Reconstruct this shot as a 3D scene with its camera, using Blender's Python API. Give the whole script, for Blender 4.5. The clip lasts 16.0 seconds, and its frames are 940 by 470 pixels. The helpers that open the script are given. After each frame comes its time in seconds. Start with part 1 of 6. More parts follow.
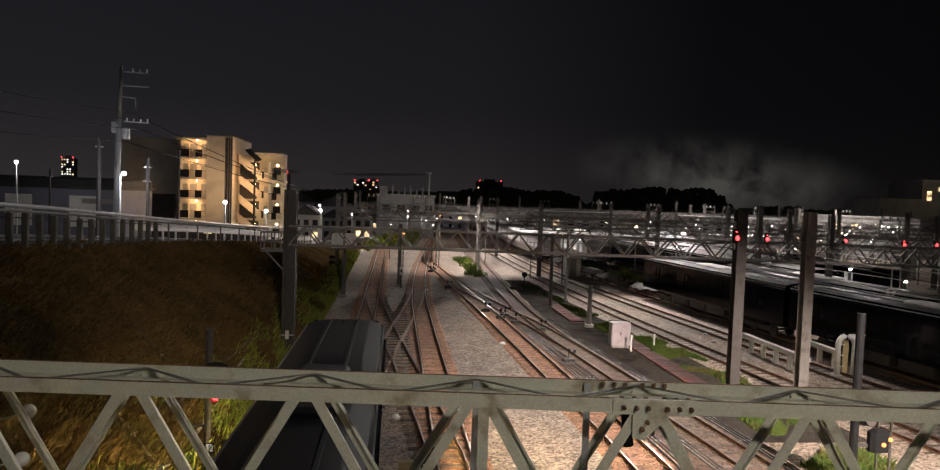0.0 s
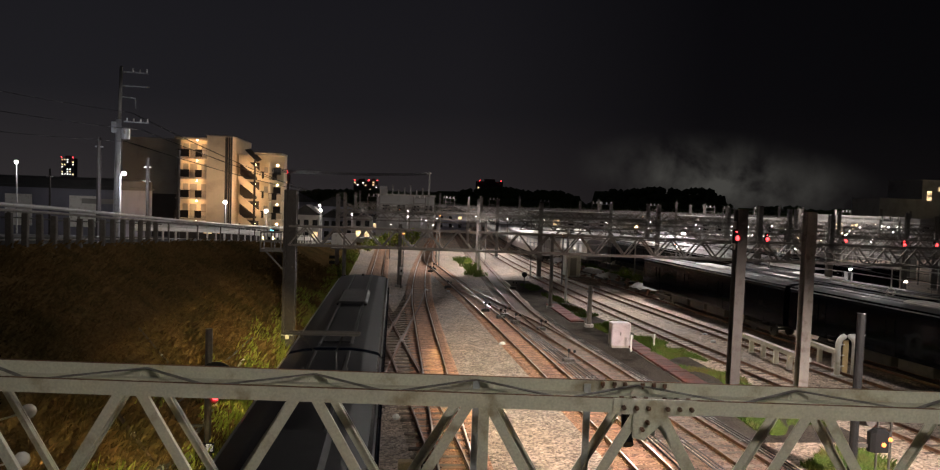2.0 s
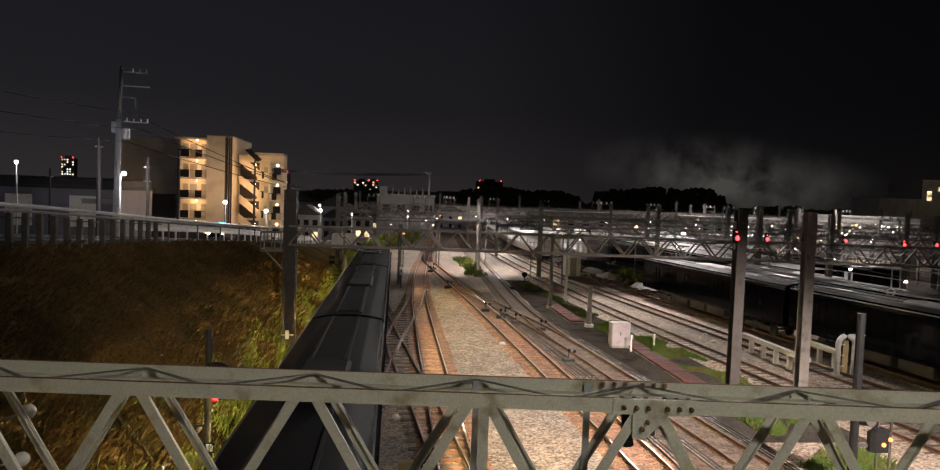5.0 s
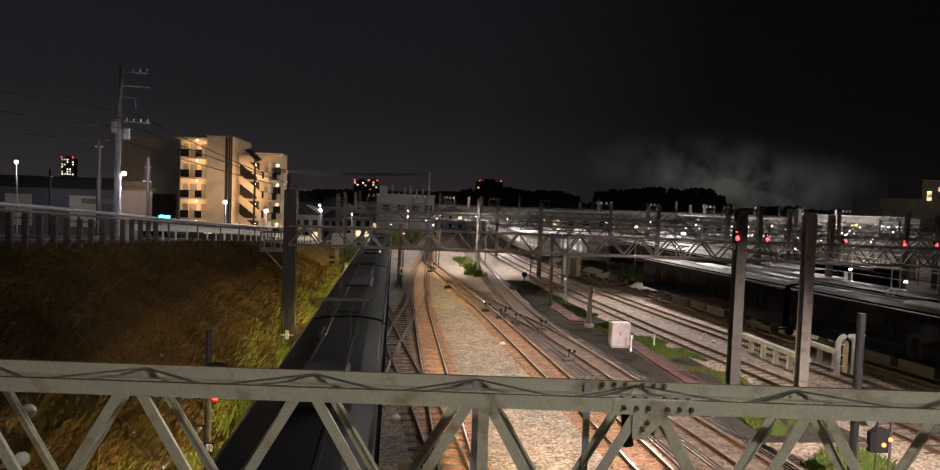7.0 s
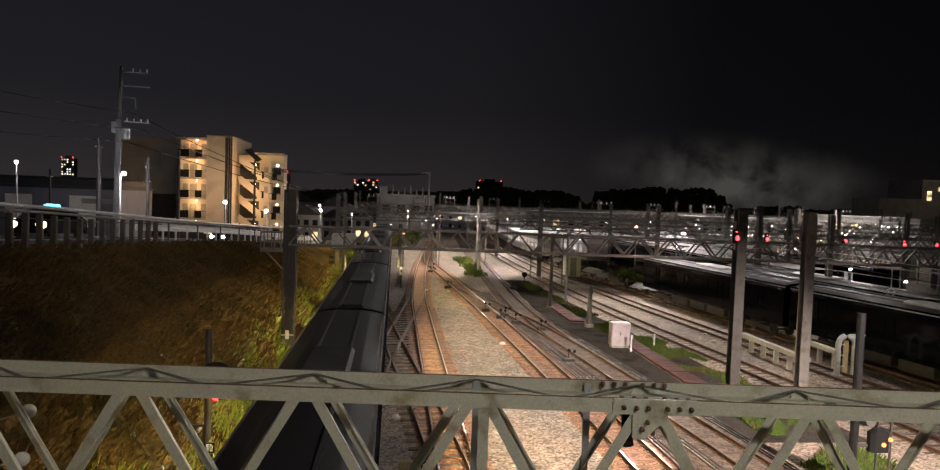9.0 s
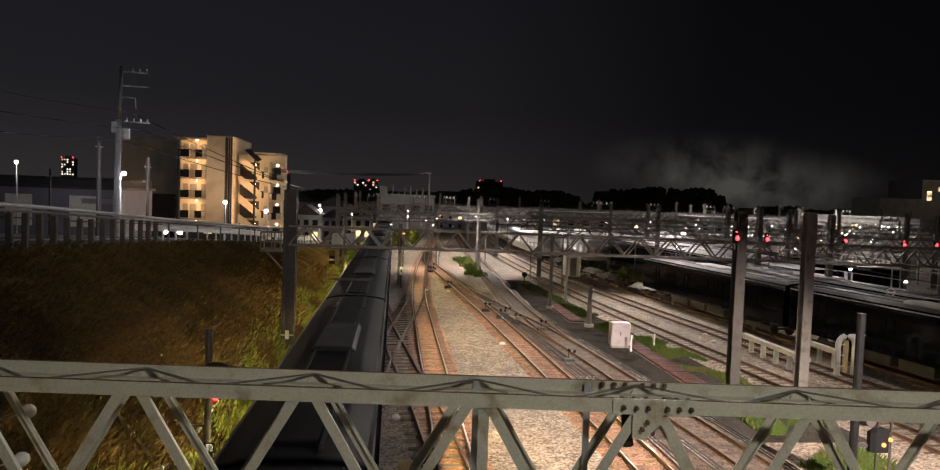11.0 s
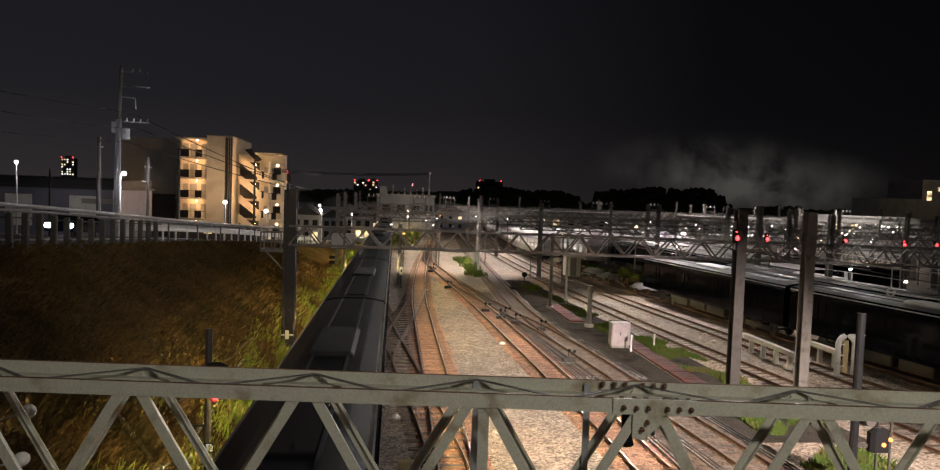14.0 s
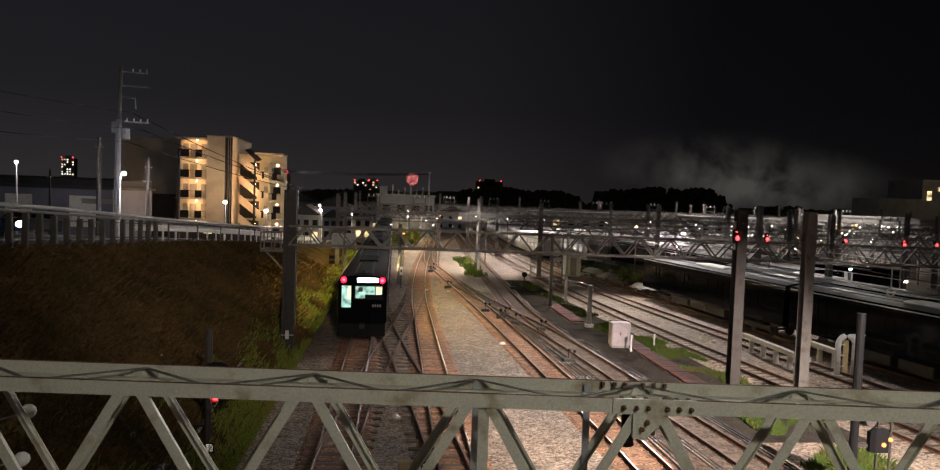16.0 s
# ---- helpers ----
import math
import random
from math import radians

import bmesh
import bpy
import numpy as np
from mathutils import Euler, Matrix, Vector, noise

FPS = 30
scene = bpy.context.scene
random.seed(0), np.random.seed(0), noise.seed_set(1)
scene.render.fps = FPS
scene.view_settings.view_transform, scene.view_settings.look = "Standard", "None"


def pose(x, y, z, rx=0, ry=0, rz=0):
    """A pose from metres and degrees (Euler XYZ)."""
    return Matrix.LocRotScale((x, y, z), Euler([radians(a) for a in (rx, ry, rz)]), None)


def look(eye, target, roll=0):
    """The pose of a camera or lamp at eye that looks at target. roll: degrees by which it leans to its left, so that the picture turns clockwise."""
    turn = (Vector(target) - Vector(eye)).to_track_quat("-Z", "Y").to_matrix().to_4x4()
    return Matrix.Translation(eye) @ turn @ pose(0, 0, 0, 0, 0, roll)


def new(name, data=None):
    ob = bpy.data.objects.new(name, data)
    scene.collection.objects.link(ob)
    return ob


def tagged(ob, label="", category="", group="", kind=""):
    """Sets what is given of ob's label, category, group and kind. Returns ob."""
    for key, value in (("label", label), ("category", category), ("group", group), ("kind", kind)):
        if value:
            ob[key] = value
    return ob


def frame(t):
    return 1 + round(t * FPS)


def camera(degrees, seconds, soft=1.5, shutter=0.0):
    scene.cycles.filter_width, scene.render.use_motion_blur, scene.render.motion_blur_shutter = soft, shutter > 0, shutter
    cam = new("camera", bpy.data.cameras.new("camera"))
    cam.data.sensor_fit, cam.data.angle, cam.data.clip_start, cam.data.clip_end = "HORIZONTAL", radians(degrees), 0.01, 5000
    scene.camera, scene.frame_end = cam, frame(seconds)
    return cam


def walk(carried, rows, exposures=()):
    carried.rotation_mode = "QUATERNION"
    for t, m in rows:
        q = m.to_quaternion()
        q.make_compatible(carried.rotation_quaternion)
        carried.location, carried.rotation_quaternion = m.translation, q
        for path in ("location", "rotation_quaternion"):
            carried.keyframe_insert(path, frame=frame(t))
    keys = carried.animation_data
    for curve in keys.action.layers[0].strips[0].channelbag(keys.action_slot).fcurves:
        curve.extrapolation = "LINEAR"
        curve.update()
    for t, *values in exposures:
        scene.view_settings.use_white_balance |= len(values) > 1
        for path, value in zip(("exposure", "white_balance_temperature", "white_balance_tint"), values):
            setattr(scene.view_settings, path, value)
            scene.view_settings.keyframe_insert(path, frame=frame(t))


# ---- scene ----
cam = camera(66.32, 16.0, soft=1.2, shutter=0.7)
EYE = Vector((0.0, 0.0, 8.1))
YAW, PITCH, ROLL = radians(6.05), radians(2.85), 2.0
AIM = Vector((math.sin(YAW) * math.cos(PITCH), math.cos(YAW) * math.cos(PITCH), -math.sin(PITCH)))
VIEW = look(EYE, EYE + AIM * 10, ROLL)
walk(cam, [(0.0, VIEW), (16.0, VIEW)])

# ---- night sky and large lights ----
world = bpy.data.worlds.new("night")
scene.world = world
world.use_nodes = True
wn, wl = world.node_tree.nodes, world.node_tree.links
bg = wn["Background"]
co = wn.new("ShaderNodeTexCoord")
sep = wn.new("ShaderNodeSeparateXYZ")
wl.new(co.outputs["Generated"], sep.inputs[0])


def sky_ramp(source, stops):
    ramp = wn.new("ShaderNodeValToRGB")
    shift = wn.new("ShaderNodeMapRange")
    shift.inputs[1].default_value, shift.inputs[2].default_value = -1, 1
    wl.new(source, shift.inputs[0])
    wl.new(shift.outputs[0], ramp.inputs[0])
    e = ramp.color_ramp.elements
    for k, (p, c) in enumerate(stops):
        q = e[k] if k < 2 else e.new(p)
        q.position, q.color = p, (*c, 1)
    return ramp.outputs[0]


# town glow low over the left of the view, darker to the right and overhead
height = sky_ramp(sep.outputs["Z"], [(0.5, (0.0235, 0.0205, 0.0215)), (0.72, (0.0058, 0.0060, 0.0085)), (0.56, (0.0116, 0.0110, 0.0131))])
side = sky_ramp(sep.outputs["X"], [(0.30, (1.15, 1.15, 1.15)), (0.88, (0.16, 0.16, 0.16)), (0.55, (0.95, 0.92, 0.92)), (0.70, (0.31, 0.30, 0.31))])
both = wn.new("ShaderNodeMix")
both.data_type, both.blend_type = "RGBA", "MULTIPLY"
both.inputs[0].default_value = 1.0
wl.new(height, both.inputs[6])
wl.new(side, both.inputs[7])
wl.new(both.outputs[2], bg.inputs["Color"])
bg.inputs["Strength"].default_value = 1.0


def lamp(name, kind, where, power, colour, target=None, size=0.3, angle=100, blend=0.6):
    data = bpy.data.lights.new(name, kind)
    data.energy, data.color = power, colour
    if kind == "SPOT":
        data.spot_size, data.spot_blend, data.shadow_soft_size = radians(angle), blend, size
    elif kind == "POINT":
        data.shadow_soft_size = size
    else:
        data.size = size
    ob = new(name, data)
    ob.matrix_world = look(where, target) if target else pose(*where)
    return ob


WARM, WHITE, SODIUM = (1.0, 0.84, 0.75), (1.0, 0.92, 0.87), (1.0, 0.55, 0.24)
# yard floodlights: one tower beside the footbridge, others along the fan of tracks; a small lamp on the footbridge
lamp("floodlight_near", "SPOT", (15, -9, 17), 200000, WARM, (11.6, 20.8, 0), 0.4, 32, 0.7)
lamp("floodlight_middle", "SPOT", (23.2, 66, 15), 27000, WHITE, (20, 47, 0), 0.4, 96, 0.9)
lamp("floodlight_far", "SPOT", (17.2, 120, 15), 36000, WHITE, (10, 92, 0), 0.4, 140, 0.8)
lamp("floodlight_yard", "SPOT", (60, 150, 16), 70000, WHITE, (55, 118, 0), 0.4, 150, 0.8)
lamp("floodlight_substation", "SPOT", (13, 126, 13), 3500, WHITE, (3, 146, 2), 0.4, 120, 0.8)
lamp("floodlight_depot", "SPOT", (75, 100, 16), 30000, WHITE, (70, 128, 0), 0.4, 110, 0.8)
lamp("floodlight_sidings", "SPOT", (50, 74, 13), 7000, WHITE, (42, 50, 2), 0.4, 120, 0.9)
lamp("floodlight_racks", "SPOT", (24, 21, 13.5), 5200, WHITE, (20.2, 35.5, 0), 0.3, 26, 0.6)
lamp("floodlight_weeds", "SPOT", (10.2, 83, 9.5), 9000, WHITE, (9.2, 86, 0), 0.3, 120, 0.9)
# unseen fill added only to lift the dark slope, no yard tower stands there
lamp("bank_fill", "SPOT", (3, -6, 14), 12500, (1.0, 0.86, 0.72), (-7.6, 50, 3.2), 0.4, 35, 0.9)
lamp("footbridge_lamp", "POINT", (3.0, -2.2, 11.4), 1080, (1.0, 0.95, 0.86), None, 0.25)


# ---- materials ----
def material(name, colour, rough=0.6, metal=0.0, spots=None, scale=3.0, fine=40.0, bump=0.1, vary=0.25, random_tint=0.0, amount=0.5):
    """Base colour with broad stains and fine grain, in metres, and relief from the grain."""
    m = bpy.data.materials.new(name)
    m.use_nodes = True
    n, l = m.node_tree.nodes, m.node_tree.links
    b = n["Principled BSDF"]
    b.inputs["Roughness"].default_value, b.inputs["Metallic"].default_value = rough, metal
    geo = n.new("ShaderNodeNewGeometry")
    broad, grain = n.new("ShaderNodeTexNoise"), n.new("ShaderNodeTexNoise")
    for node, s, d in ((broad, scale, 6), (grain, fine, 3)):
        node.inputs["Scale"].default_value, node.inputs["Detail"].default_value = s, d
        l.new(geo.outputs["Position"], node.inputs["Vector"])
    mix = n.new("ShaderNodeMix")
    mix.data_type = "RGBA"
    other = spots or tuple(c * (1 - vary) for c in colour)
    mix.inputs[6].default_value, mix.inputs[7].default_value = (*colour, 1), (*other, 1)
    step = n.new("ShaderNodeMapRange")
    step.inputs[1].default_value, step.inputs[2].default_value = 0.62 - amount * 0.3, 0.78 - amount * 0.2
    l.new(broad.outputs[0], step.inputs[0])
    l.new(step.outputs[0], mix.inputs[0])
    dark = n.new("ShaderNodeMix")
    dark.data_type, dark.blend_type = "RGBA", "MULTIPLY"
    dark.inputs[0].default_value = 1.0
    gr = n.new("ShaderNodeMapRange")
    gr.inputs[1].default_value, gr.inputs[2].default_value = 0.3, 0.7
    gr.inputs[3].default_value, gr.inputs[4].default_value = 1 - vary, 1 + vary
    l.new(grain.outputs[0], gr.inputs[0])
    l.new(mix.outputs[2], dark.inputs[6])
    l.new(gr.outputs[0], dark.inputs[7])
    last = dark.outputs[2]
    if random_tint:
        info, hsv, mr = n.new("ShaderNodeObjectInfo"), n.new("ShaderNodeHueSaturation"), n.new("ShaderNodeMapRange")
        mr.inputs[3].default_value, mr.inputs[4].default_value = 1 - random_tint, 1 + random_tint
        l.new(info.outputs["Random"], mr.inputs[0])
        l.new(mr.outputs[0], hsv.inputs["Value"])
        l.new(last, hsv.inputs["Color"])
        last = hsv.outputs[0]
    l.new(last, b.inputs["Base Color"])
    if bump:
        bp = n.new("ShaderNodeBump")
        bp.inputs["Strength"].default_value, bp.inputs["Distance"].default_value = bump, 0.02
        l.new(grain.outputs[0], bp.inputs["Height"])
        l.new(bp.outputs[0], b.inputs["Normal"])
    return m


def glow(name, colour, strength, mottled=0.0):
    m = bpy.data.materials.new(name)
    m.use_nodes = True
    n, l = m.node_tree.nodes, m.node_tree.links
    b = n["Principled BSDF"]
    b.inputs["Base Color"].default_value = (*(0.4 * c for c in colour), 1)
    b.inputs["Emission Color"].default_value = (*colour, 1)
    b.inputs["Emission Strength"].default_value = strength
    if mottled:
        no, mr = n.new("ShaderNodeTexNoise"), n.new("ShaderNodeMapRange")
        no.inputs["Scale"].default_value = mottled
        mr.inputs[1].default_value, mr.inputs[2].default_value = 0.35, 0.65
        mr.inputs[3].default_value, mr.inputs[4].default_value = strength * 0.3, strength * 1.5
        l.new(n.new("ShaderNodeTexCoord").outputs["Object"], no.inputs["Vector"])
        l.new(no.outputs[0], mr.inputs[0])
        l.new(mr.outputs[0], b.inputs["Emission Strength"])
    return m


M = {
    "cream_steel": material("cream_steel", (0.53, 0.515, 0.415), 0.45, 0.0, (0.30, 0.24, 0.15), 5, 60, 0.05, 0.12, amount=0.22),
    "galvanised": material("galvanised", (0.42, 0.43, 0.44), 0.5, 0.5, (0.27, 0.24, 0.2), 6, 50, 0.04, 0.12, amount=0.25),
    "mast_steel": material("mast_steel", (0.17, 0.155, 0.145), 0.6, 0.1, (0.10, 0.08, 0.065), 3, 40, 0.06, 0.2, amount=0.3),
    "dark_steel": material("dark_steel", (0.07, 0.065, 0.06), 0.5, 0.3, None, 4, 40, 0.05, 0.2),
    "black": material("black", (0.012, 0.012, 0.013), 0.4, 0, None, 4, 30, 0.02, 0.2),
    "concrete": material("concrete", (0.36, 0.34, 0.31), 0.85, 0, (0.2, 0.18, 0.15), 1.5, 30, 0.2, 0.2, amount=0.4),
    "old_concrete": material("old_concrete", (0.10, 0.093, 0.085), 0.9, 0, (0.07, 0.064, 0.055), 1.8, 30, 0.25, 0.25, amount=0.5),
    "sleeper": material("sleeper", (0.30, 0.17, 0.105), 0.9, 0, (0.19, 0.105, 0.065), 2.5, 35, 0.25, 0.25, 0.25, 0.5),
    "grey_sleeper": material("grey_sleeper", (0.16, 0.125, 0.10), 0.9, 0, (0.095, 0.075, 0.06), 2.5, 35, 0.25, 0.25, 0.25, 0.5),
    "rust": material("rust", (0.17, 0.085, 0.05), 0.75, 0.2, (0.07, 0.04, 0.028), 5, 60, 0.15, 0.3, amount=0.5),
    "rail_top": material("rail_top", (0.50, 0.45, 0.40), 0.33, 1.0, (0.26, 0.18, 0.13), 2, 30, 0.02, 0.15, amount=0.2),
    "white_paint": material("white_paint", (0.74, 0.73, 0.70), 0.5, 0, (0.45, 0.42, 0.37), 3, 40, 0.04, 0.1, amount=0.2),
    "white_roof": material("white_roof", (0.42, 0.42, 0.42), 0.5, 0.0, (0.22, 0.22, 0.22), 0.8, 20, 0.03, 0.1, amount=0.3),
    "grey_roof": material("grey_roof", (0.008, 0.008, 0.0095), 0.5, 0.0, (0.005, 0.005, 0.006), 0.7, 25, 0.05, 0.15, amount=0.4),
    "navy": material("navy", (0.0025, 0.0035, 0.008), 0.1, 0.0, (0.003, 0.004, 0.007), 1, 30, 0.0, 0.1, amount=0.3),
    "silver": material("silver", (0.5, 0.5, 0.51), 0.35, 0.8, (0.4, 0.4, 0.4), 2, 40, 0.01, 0.08, amount=0.3),
    "brick_red": material("brick_red", (0.14, 0.035, 0.026), 0.85, 0, (0.075, 0.025, 0.02), 3, 40, 0.25, 0.25, 0.2, 0.5),
    "asphalt": material("asphalt", (0.055, 0.055, 0.056), 0.8, 0, (0.04, 0.04, 0.04), 0.5, 30, 0.2, 0.3, amount=0.5),
    "plaster": material("plaster", (0.62, 0.55, 0.44), 0.85, 0, (0.5, 0.43, 0.34), 0.5, 12, 0.05, 0.08, amount=0.4),
    "grey_wall": material("grey_wall", (0.30, 0.29, 0.28), 0.85, 0, (0.22, 0.21, 0.2), 0.4, 10, 0.05, 0.1, amount=0.4),
    "dark_wall": material("dark_wall", (0.06, 0.055, 0.055), 0.8, 0, None, 0.4, 10, 0.05, 0.15),
    "shed_wall": material("shed_wall", (0.17, 0.17, 0.22), 0.6, 0.1, (0.13, 0.13, 0.17), 0.4, 14, 0.03, 0.08, amount=0.4),
    "dark_roof": material("dark_roof", (0.035, 0.035, 0.037), 0.7, 0, None, 0.6, 12, 0.05, 0.2),
    "bark": material("bark", (0.09, 0.065, 0.045), 0.9, 0, None, 4, 40, 0.3, 0.3),
    "leaf": material("leaf", (0.045, 0.07, 0.022), 0.7, 0, (0.03, 0.045, 0.016), 0.3, 8, 0, 0.25, 0.2, 0.5),
    "grass_green": material("grass_green", (0.20, 0.25, 0.05), 0.75, 0, (0.27, 0.23, 0.075), 0.6, 20, 0, 0.3, amount=0.45),
    "weed_green": material("weed_green", (0.085, 0.125, 0.03), 0.8, 0, (0.12, 0.105, 0.04), 0.6, 20, 0, 0.35, amount=0.45),
    "grass_dry": material("grass_dry", (0.125, 0.08, 0.034), 0.9, 0, (0.075, 0.056, 0.024), 0.5, 9, 0.4, 0.35, amount=0.6),
    "pinkish_paint": material("pinkish_paint", (0.44, 0.38, 0.40), 0.6, 0, (0.32, 0.27, 0.27), 3, 40, 0.04, 0.12, amount=0.3),
    "insulator": material("insulator", (0.7, 0.68, 0.64), 0.25, 0, None, 8, 40, 0, 0.05),
    "wire": material("wire", (0.10, 0.09, 0.085), 0.5, 0.4, None, 8, 40, 0, 0.1),
    "rubber": material("rubber", (0.02, 0.02, 0.02), 0.8, 0, None, 8, 40, 0.05, 0.2),
    "yellow_stone": material("yellow_stone", (0.5, 0.38, 0.2), 0.8, 0, None, 3, 30, 0.1, 0.2),
    "street_white": glow("street_white", (1.0, 0.95, 0.85), 60),
    "warm_lamp": glow("warm_lamp", (1.0, 0.66, 0.32), 25),
    "red_light": glow("red_light", (1.0, 0.035, 0.04), 9),
    "red_far": glow("red_far", (1.0, 0.05, 0.06), 6),
    "amber_light": glow("amber_light", (1.0, 0.30, 0.07), 3.2),
    "orange_sign": glow("orange_sign", (1.0, 0.16, 0.02), 4),
    "tail": glow("tail", (1.0, 0.003, 0.015), 18),
    "tail_core": glow("tail_core", (1.0, 0.22, 0.18), 2.6),
    "led_sign": glow("led_sign", (0.86, 0.90, 1.0), 9),
    "cab_light": glow("cab_light", (0.52, 0.92, 0.78), 0.85, 3.5),
    "saloon": glow("saloon", (1.0, 0.74, 0.34), 310.0),
    "head": glow("head", (1.0, 0.97, 0.9), 45),
    "head_warm": glow("head_warm", (1.0, 0.62, 0.25), 22),
    "blue_beacon": glow("blue_beacon", (0.05, 0.55, 1.0), 12),
    "window_warm": glow("window_warm", (1.0, 0.72, 0.38), 1.6, 0.8),
    "window_white": glow("window_white", (1.0, 0.95, 0.86), 2.0, 0.8),
    "ac_grey": material("ac_grey", (0.016, 0.016, 0.018), 0.75, 0.0, (0.028, 0.028, 0.03), 0.9, 25, 0.05, 0.15, amount=0.4),
    "roof_strip": material("roof_strip", (0.055, 0.055, 0.06), 0.5, 0.0, (0.04, 0.04, 0.043), 0.6, 25, 0.03, 0.15, amount=0.4),
    "dark_glass": material("dark_glass", (0.004, 0.005, 0.006), 0.08, 0, None, 4, 30, 0.0, 0.1),
    # darker copy of white_roof; the unlit stretch of roof is put into its colour
    "shaded_roof": material("shaded_roof", (0.035, 0.035, 0.04), 0.5, 0.0, (0.02, 0.02, 0.022), 0.8, 20, 0.03, 0.1, amount=0.4),
    "mast_dark": material("mast_dark", (0.045, 0.039, 0.036), 0.65, 0.0, (0.03, 0.022, 0.018), 3, 40, 0.06, 0.25, amount=0.4),
    "cinder": material("cinder", (0.075, 0.066, 0.058), 0.9, 0, (0.042, 0.037, 0.033), 0.8, 14, 0.8, 0.5, amount=0.5),
    "dull_top": material("dull_top", (0.14, 0.09, 0.065), 0.5, 0.3, (0.3, 0.25, 0.2), 0.8, 40, 0.05, 0.2, amount=0.2),
    "bright_wire": material("bright_wire", (0.7, 0.68, 0.64), 0.35, 0.6, None, 8, 40, 0, 0.1),
    "sign_letters": glow("sign_letters", (1.0, 0.95, 0.85), 0.45),
    "window_dim": glow("window_dim", (1.0, 0.93, 0.86), 0.55, 0.5),
    "spark": glow("spark", (1.0, 0.22, 0.22), 3.2),
}


def gravel(name, one=(0.37, 0.285, 0.22), two=(0.295, 0.245, 0.205)):
    """Ballast: stones by cells, brown with rail dust along the tracks, grey between them."""
    m = bpy.data.materials.new(name)
    m.use_nodes = True
    n, l = m.node_tree.nodes, m.node_tree.links
    b = n["Principled BSDF"]
    b.inputs["Roughness"].default_value = 0.9
    geo = n.new("ShaderNodeNewGeometry")
    vor, broad, big = n.new("ShaderNodeTexVoronoi"), n.new("ShaderNodeTexNoise"), n.new("ShaderNodeTexNoise")
    vor.inputs["Scale"].default_value = 13.0
    broad.inputs["Scale"].default_value, broad.inputs["Detail"].default_value = 0.16, 7
    big.inputs["Scale"].default_value, big.inputs["Detail"].default_value = 2.2, 5
    for node in (vor, broad, big):
        l.new(geo.outputs["Position"], node.inputs["Vector"])
    grey = n.new("ShaderNodeMix")
    grey.data_type = "RGBA"
    grey.inputs[6].default_value, grey.inputs[7].default_value = (*one, 1), (*two, 1)
    st = n.new("ShaderNodeMapRange")
    st.inputs[1].default_value, st.inputs[2].default_value = 0.42, 0.6
    l.new(broad.outputs[0], st.inputs[0])
    l.new(st.outputs[0], grey.inputs[0])
    cell = n.new("ShaderNodeSeparateColor")
    l.new(vor.outputs["Color"], cell.inputs[0])
    mr, mr2, mul = n.new("ShaderNodeMapRange"), n.new("ShaderNodeMapRange"), n.new("ShaderNodeMath")
    mr.inputs[3].default_value, mr.inputs[4].default_value = 0.36, 1.66
    mr2.inputs[1].default_value, mr2.inputs[2].default_value = 0.3, 0.7
    mr2.inputs[3].default_value, mr2.inputs[4].default_value = 0.7, 1.2
    mul.operation = "MULTIPLY"
    l.new(cell.outputs[0], mr.inputs[0])
    l.new(big.outputs[0], mr2.inputs[0])
    l.new(mr.outputs[0], mul.inputs[0])
    l.new(mr2.outputs[0], mul.inputs[1])
    out = n.new("ShaderNodeMix")
    out.data_type, out.blend_type = "RGBA", "MULTIPLY"
    out.inputs[0].default_value = 1.0
    l.new(grey.outputs[2], out.inputs[6])
    l.new(mul.outputs[0], out.inputs[7])
    l.new(out.outputs[2], b.inputs["Base Color"])
    bp = n.new("ShaderNodeBump")
    bp.inputs["Strength"].default_value, bp.inputs["Distance"].default_value = 0.9, 0.04
    l.new(vor.outputs["Distance"], bp.inputs["Height"])
    bp.invert = True
    l.new(bp.outputs[0], b.inputs["Normal"])
    return m


def glass(name):
    m = bpy.data.materials.new(name)
    m.use_nodes = True
    n, l = m.node_tree.nodes, m.node_tree.links
    n.remove(n["Principled BSDF"])
    tp, gl, mix = n.new("ShaderNodeBsdfTransparent"), n.new("ShaderNodeBsdfGlossy"), n.new("ShaderNodeMixShader")
    tp.inputs[0].default_value, gl.inputs["Roughness"].default_value, mix.inputs[0].default_value = (0.9, 0.92, 0.9, 1), 0.03, 0.06
    l.new(tp.outputs[0], mix.inputs[1])
    l.new(gl.outputs[0], mix.inputs[2])
    l.new(mix.outputs[0], n["Material Output"].inputs["Surface"])
    return m


M["glass"] = glass("glass")
for dull in ("navy", "black", "dark_steel", "grey_roof", "ac_grey", "roof_strip", "shaded_roof", "dark_glass"):
    M[dull].node_tree.nodes["Principled BSDF"].inputs["Specular IOR Level"].default_value = 0.15
for matt in ("grass_dry", "grass_green", "weed_green", "cinder"):
    M[matt].node_tree.nodes["Principled BSDF"].inputs["Specular IOR Level"].default_value = 0.0
M["ballast"] = gravel("ballast")
M["ballast_dark"] = gravel("ballast_dark", (0.19, 0.115, 0.08), (0.13, 0.095, 0.075))
M["ballast_brown"] = gravel("ballast_brown", (0.42, 0.215, 0.12), (0.30, 0.165, 0.105))


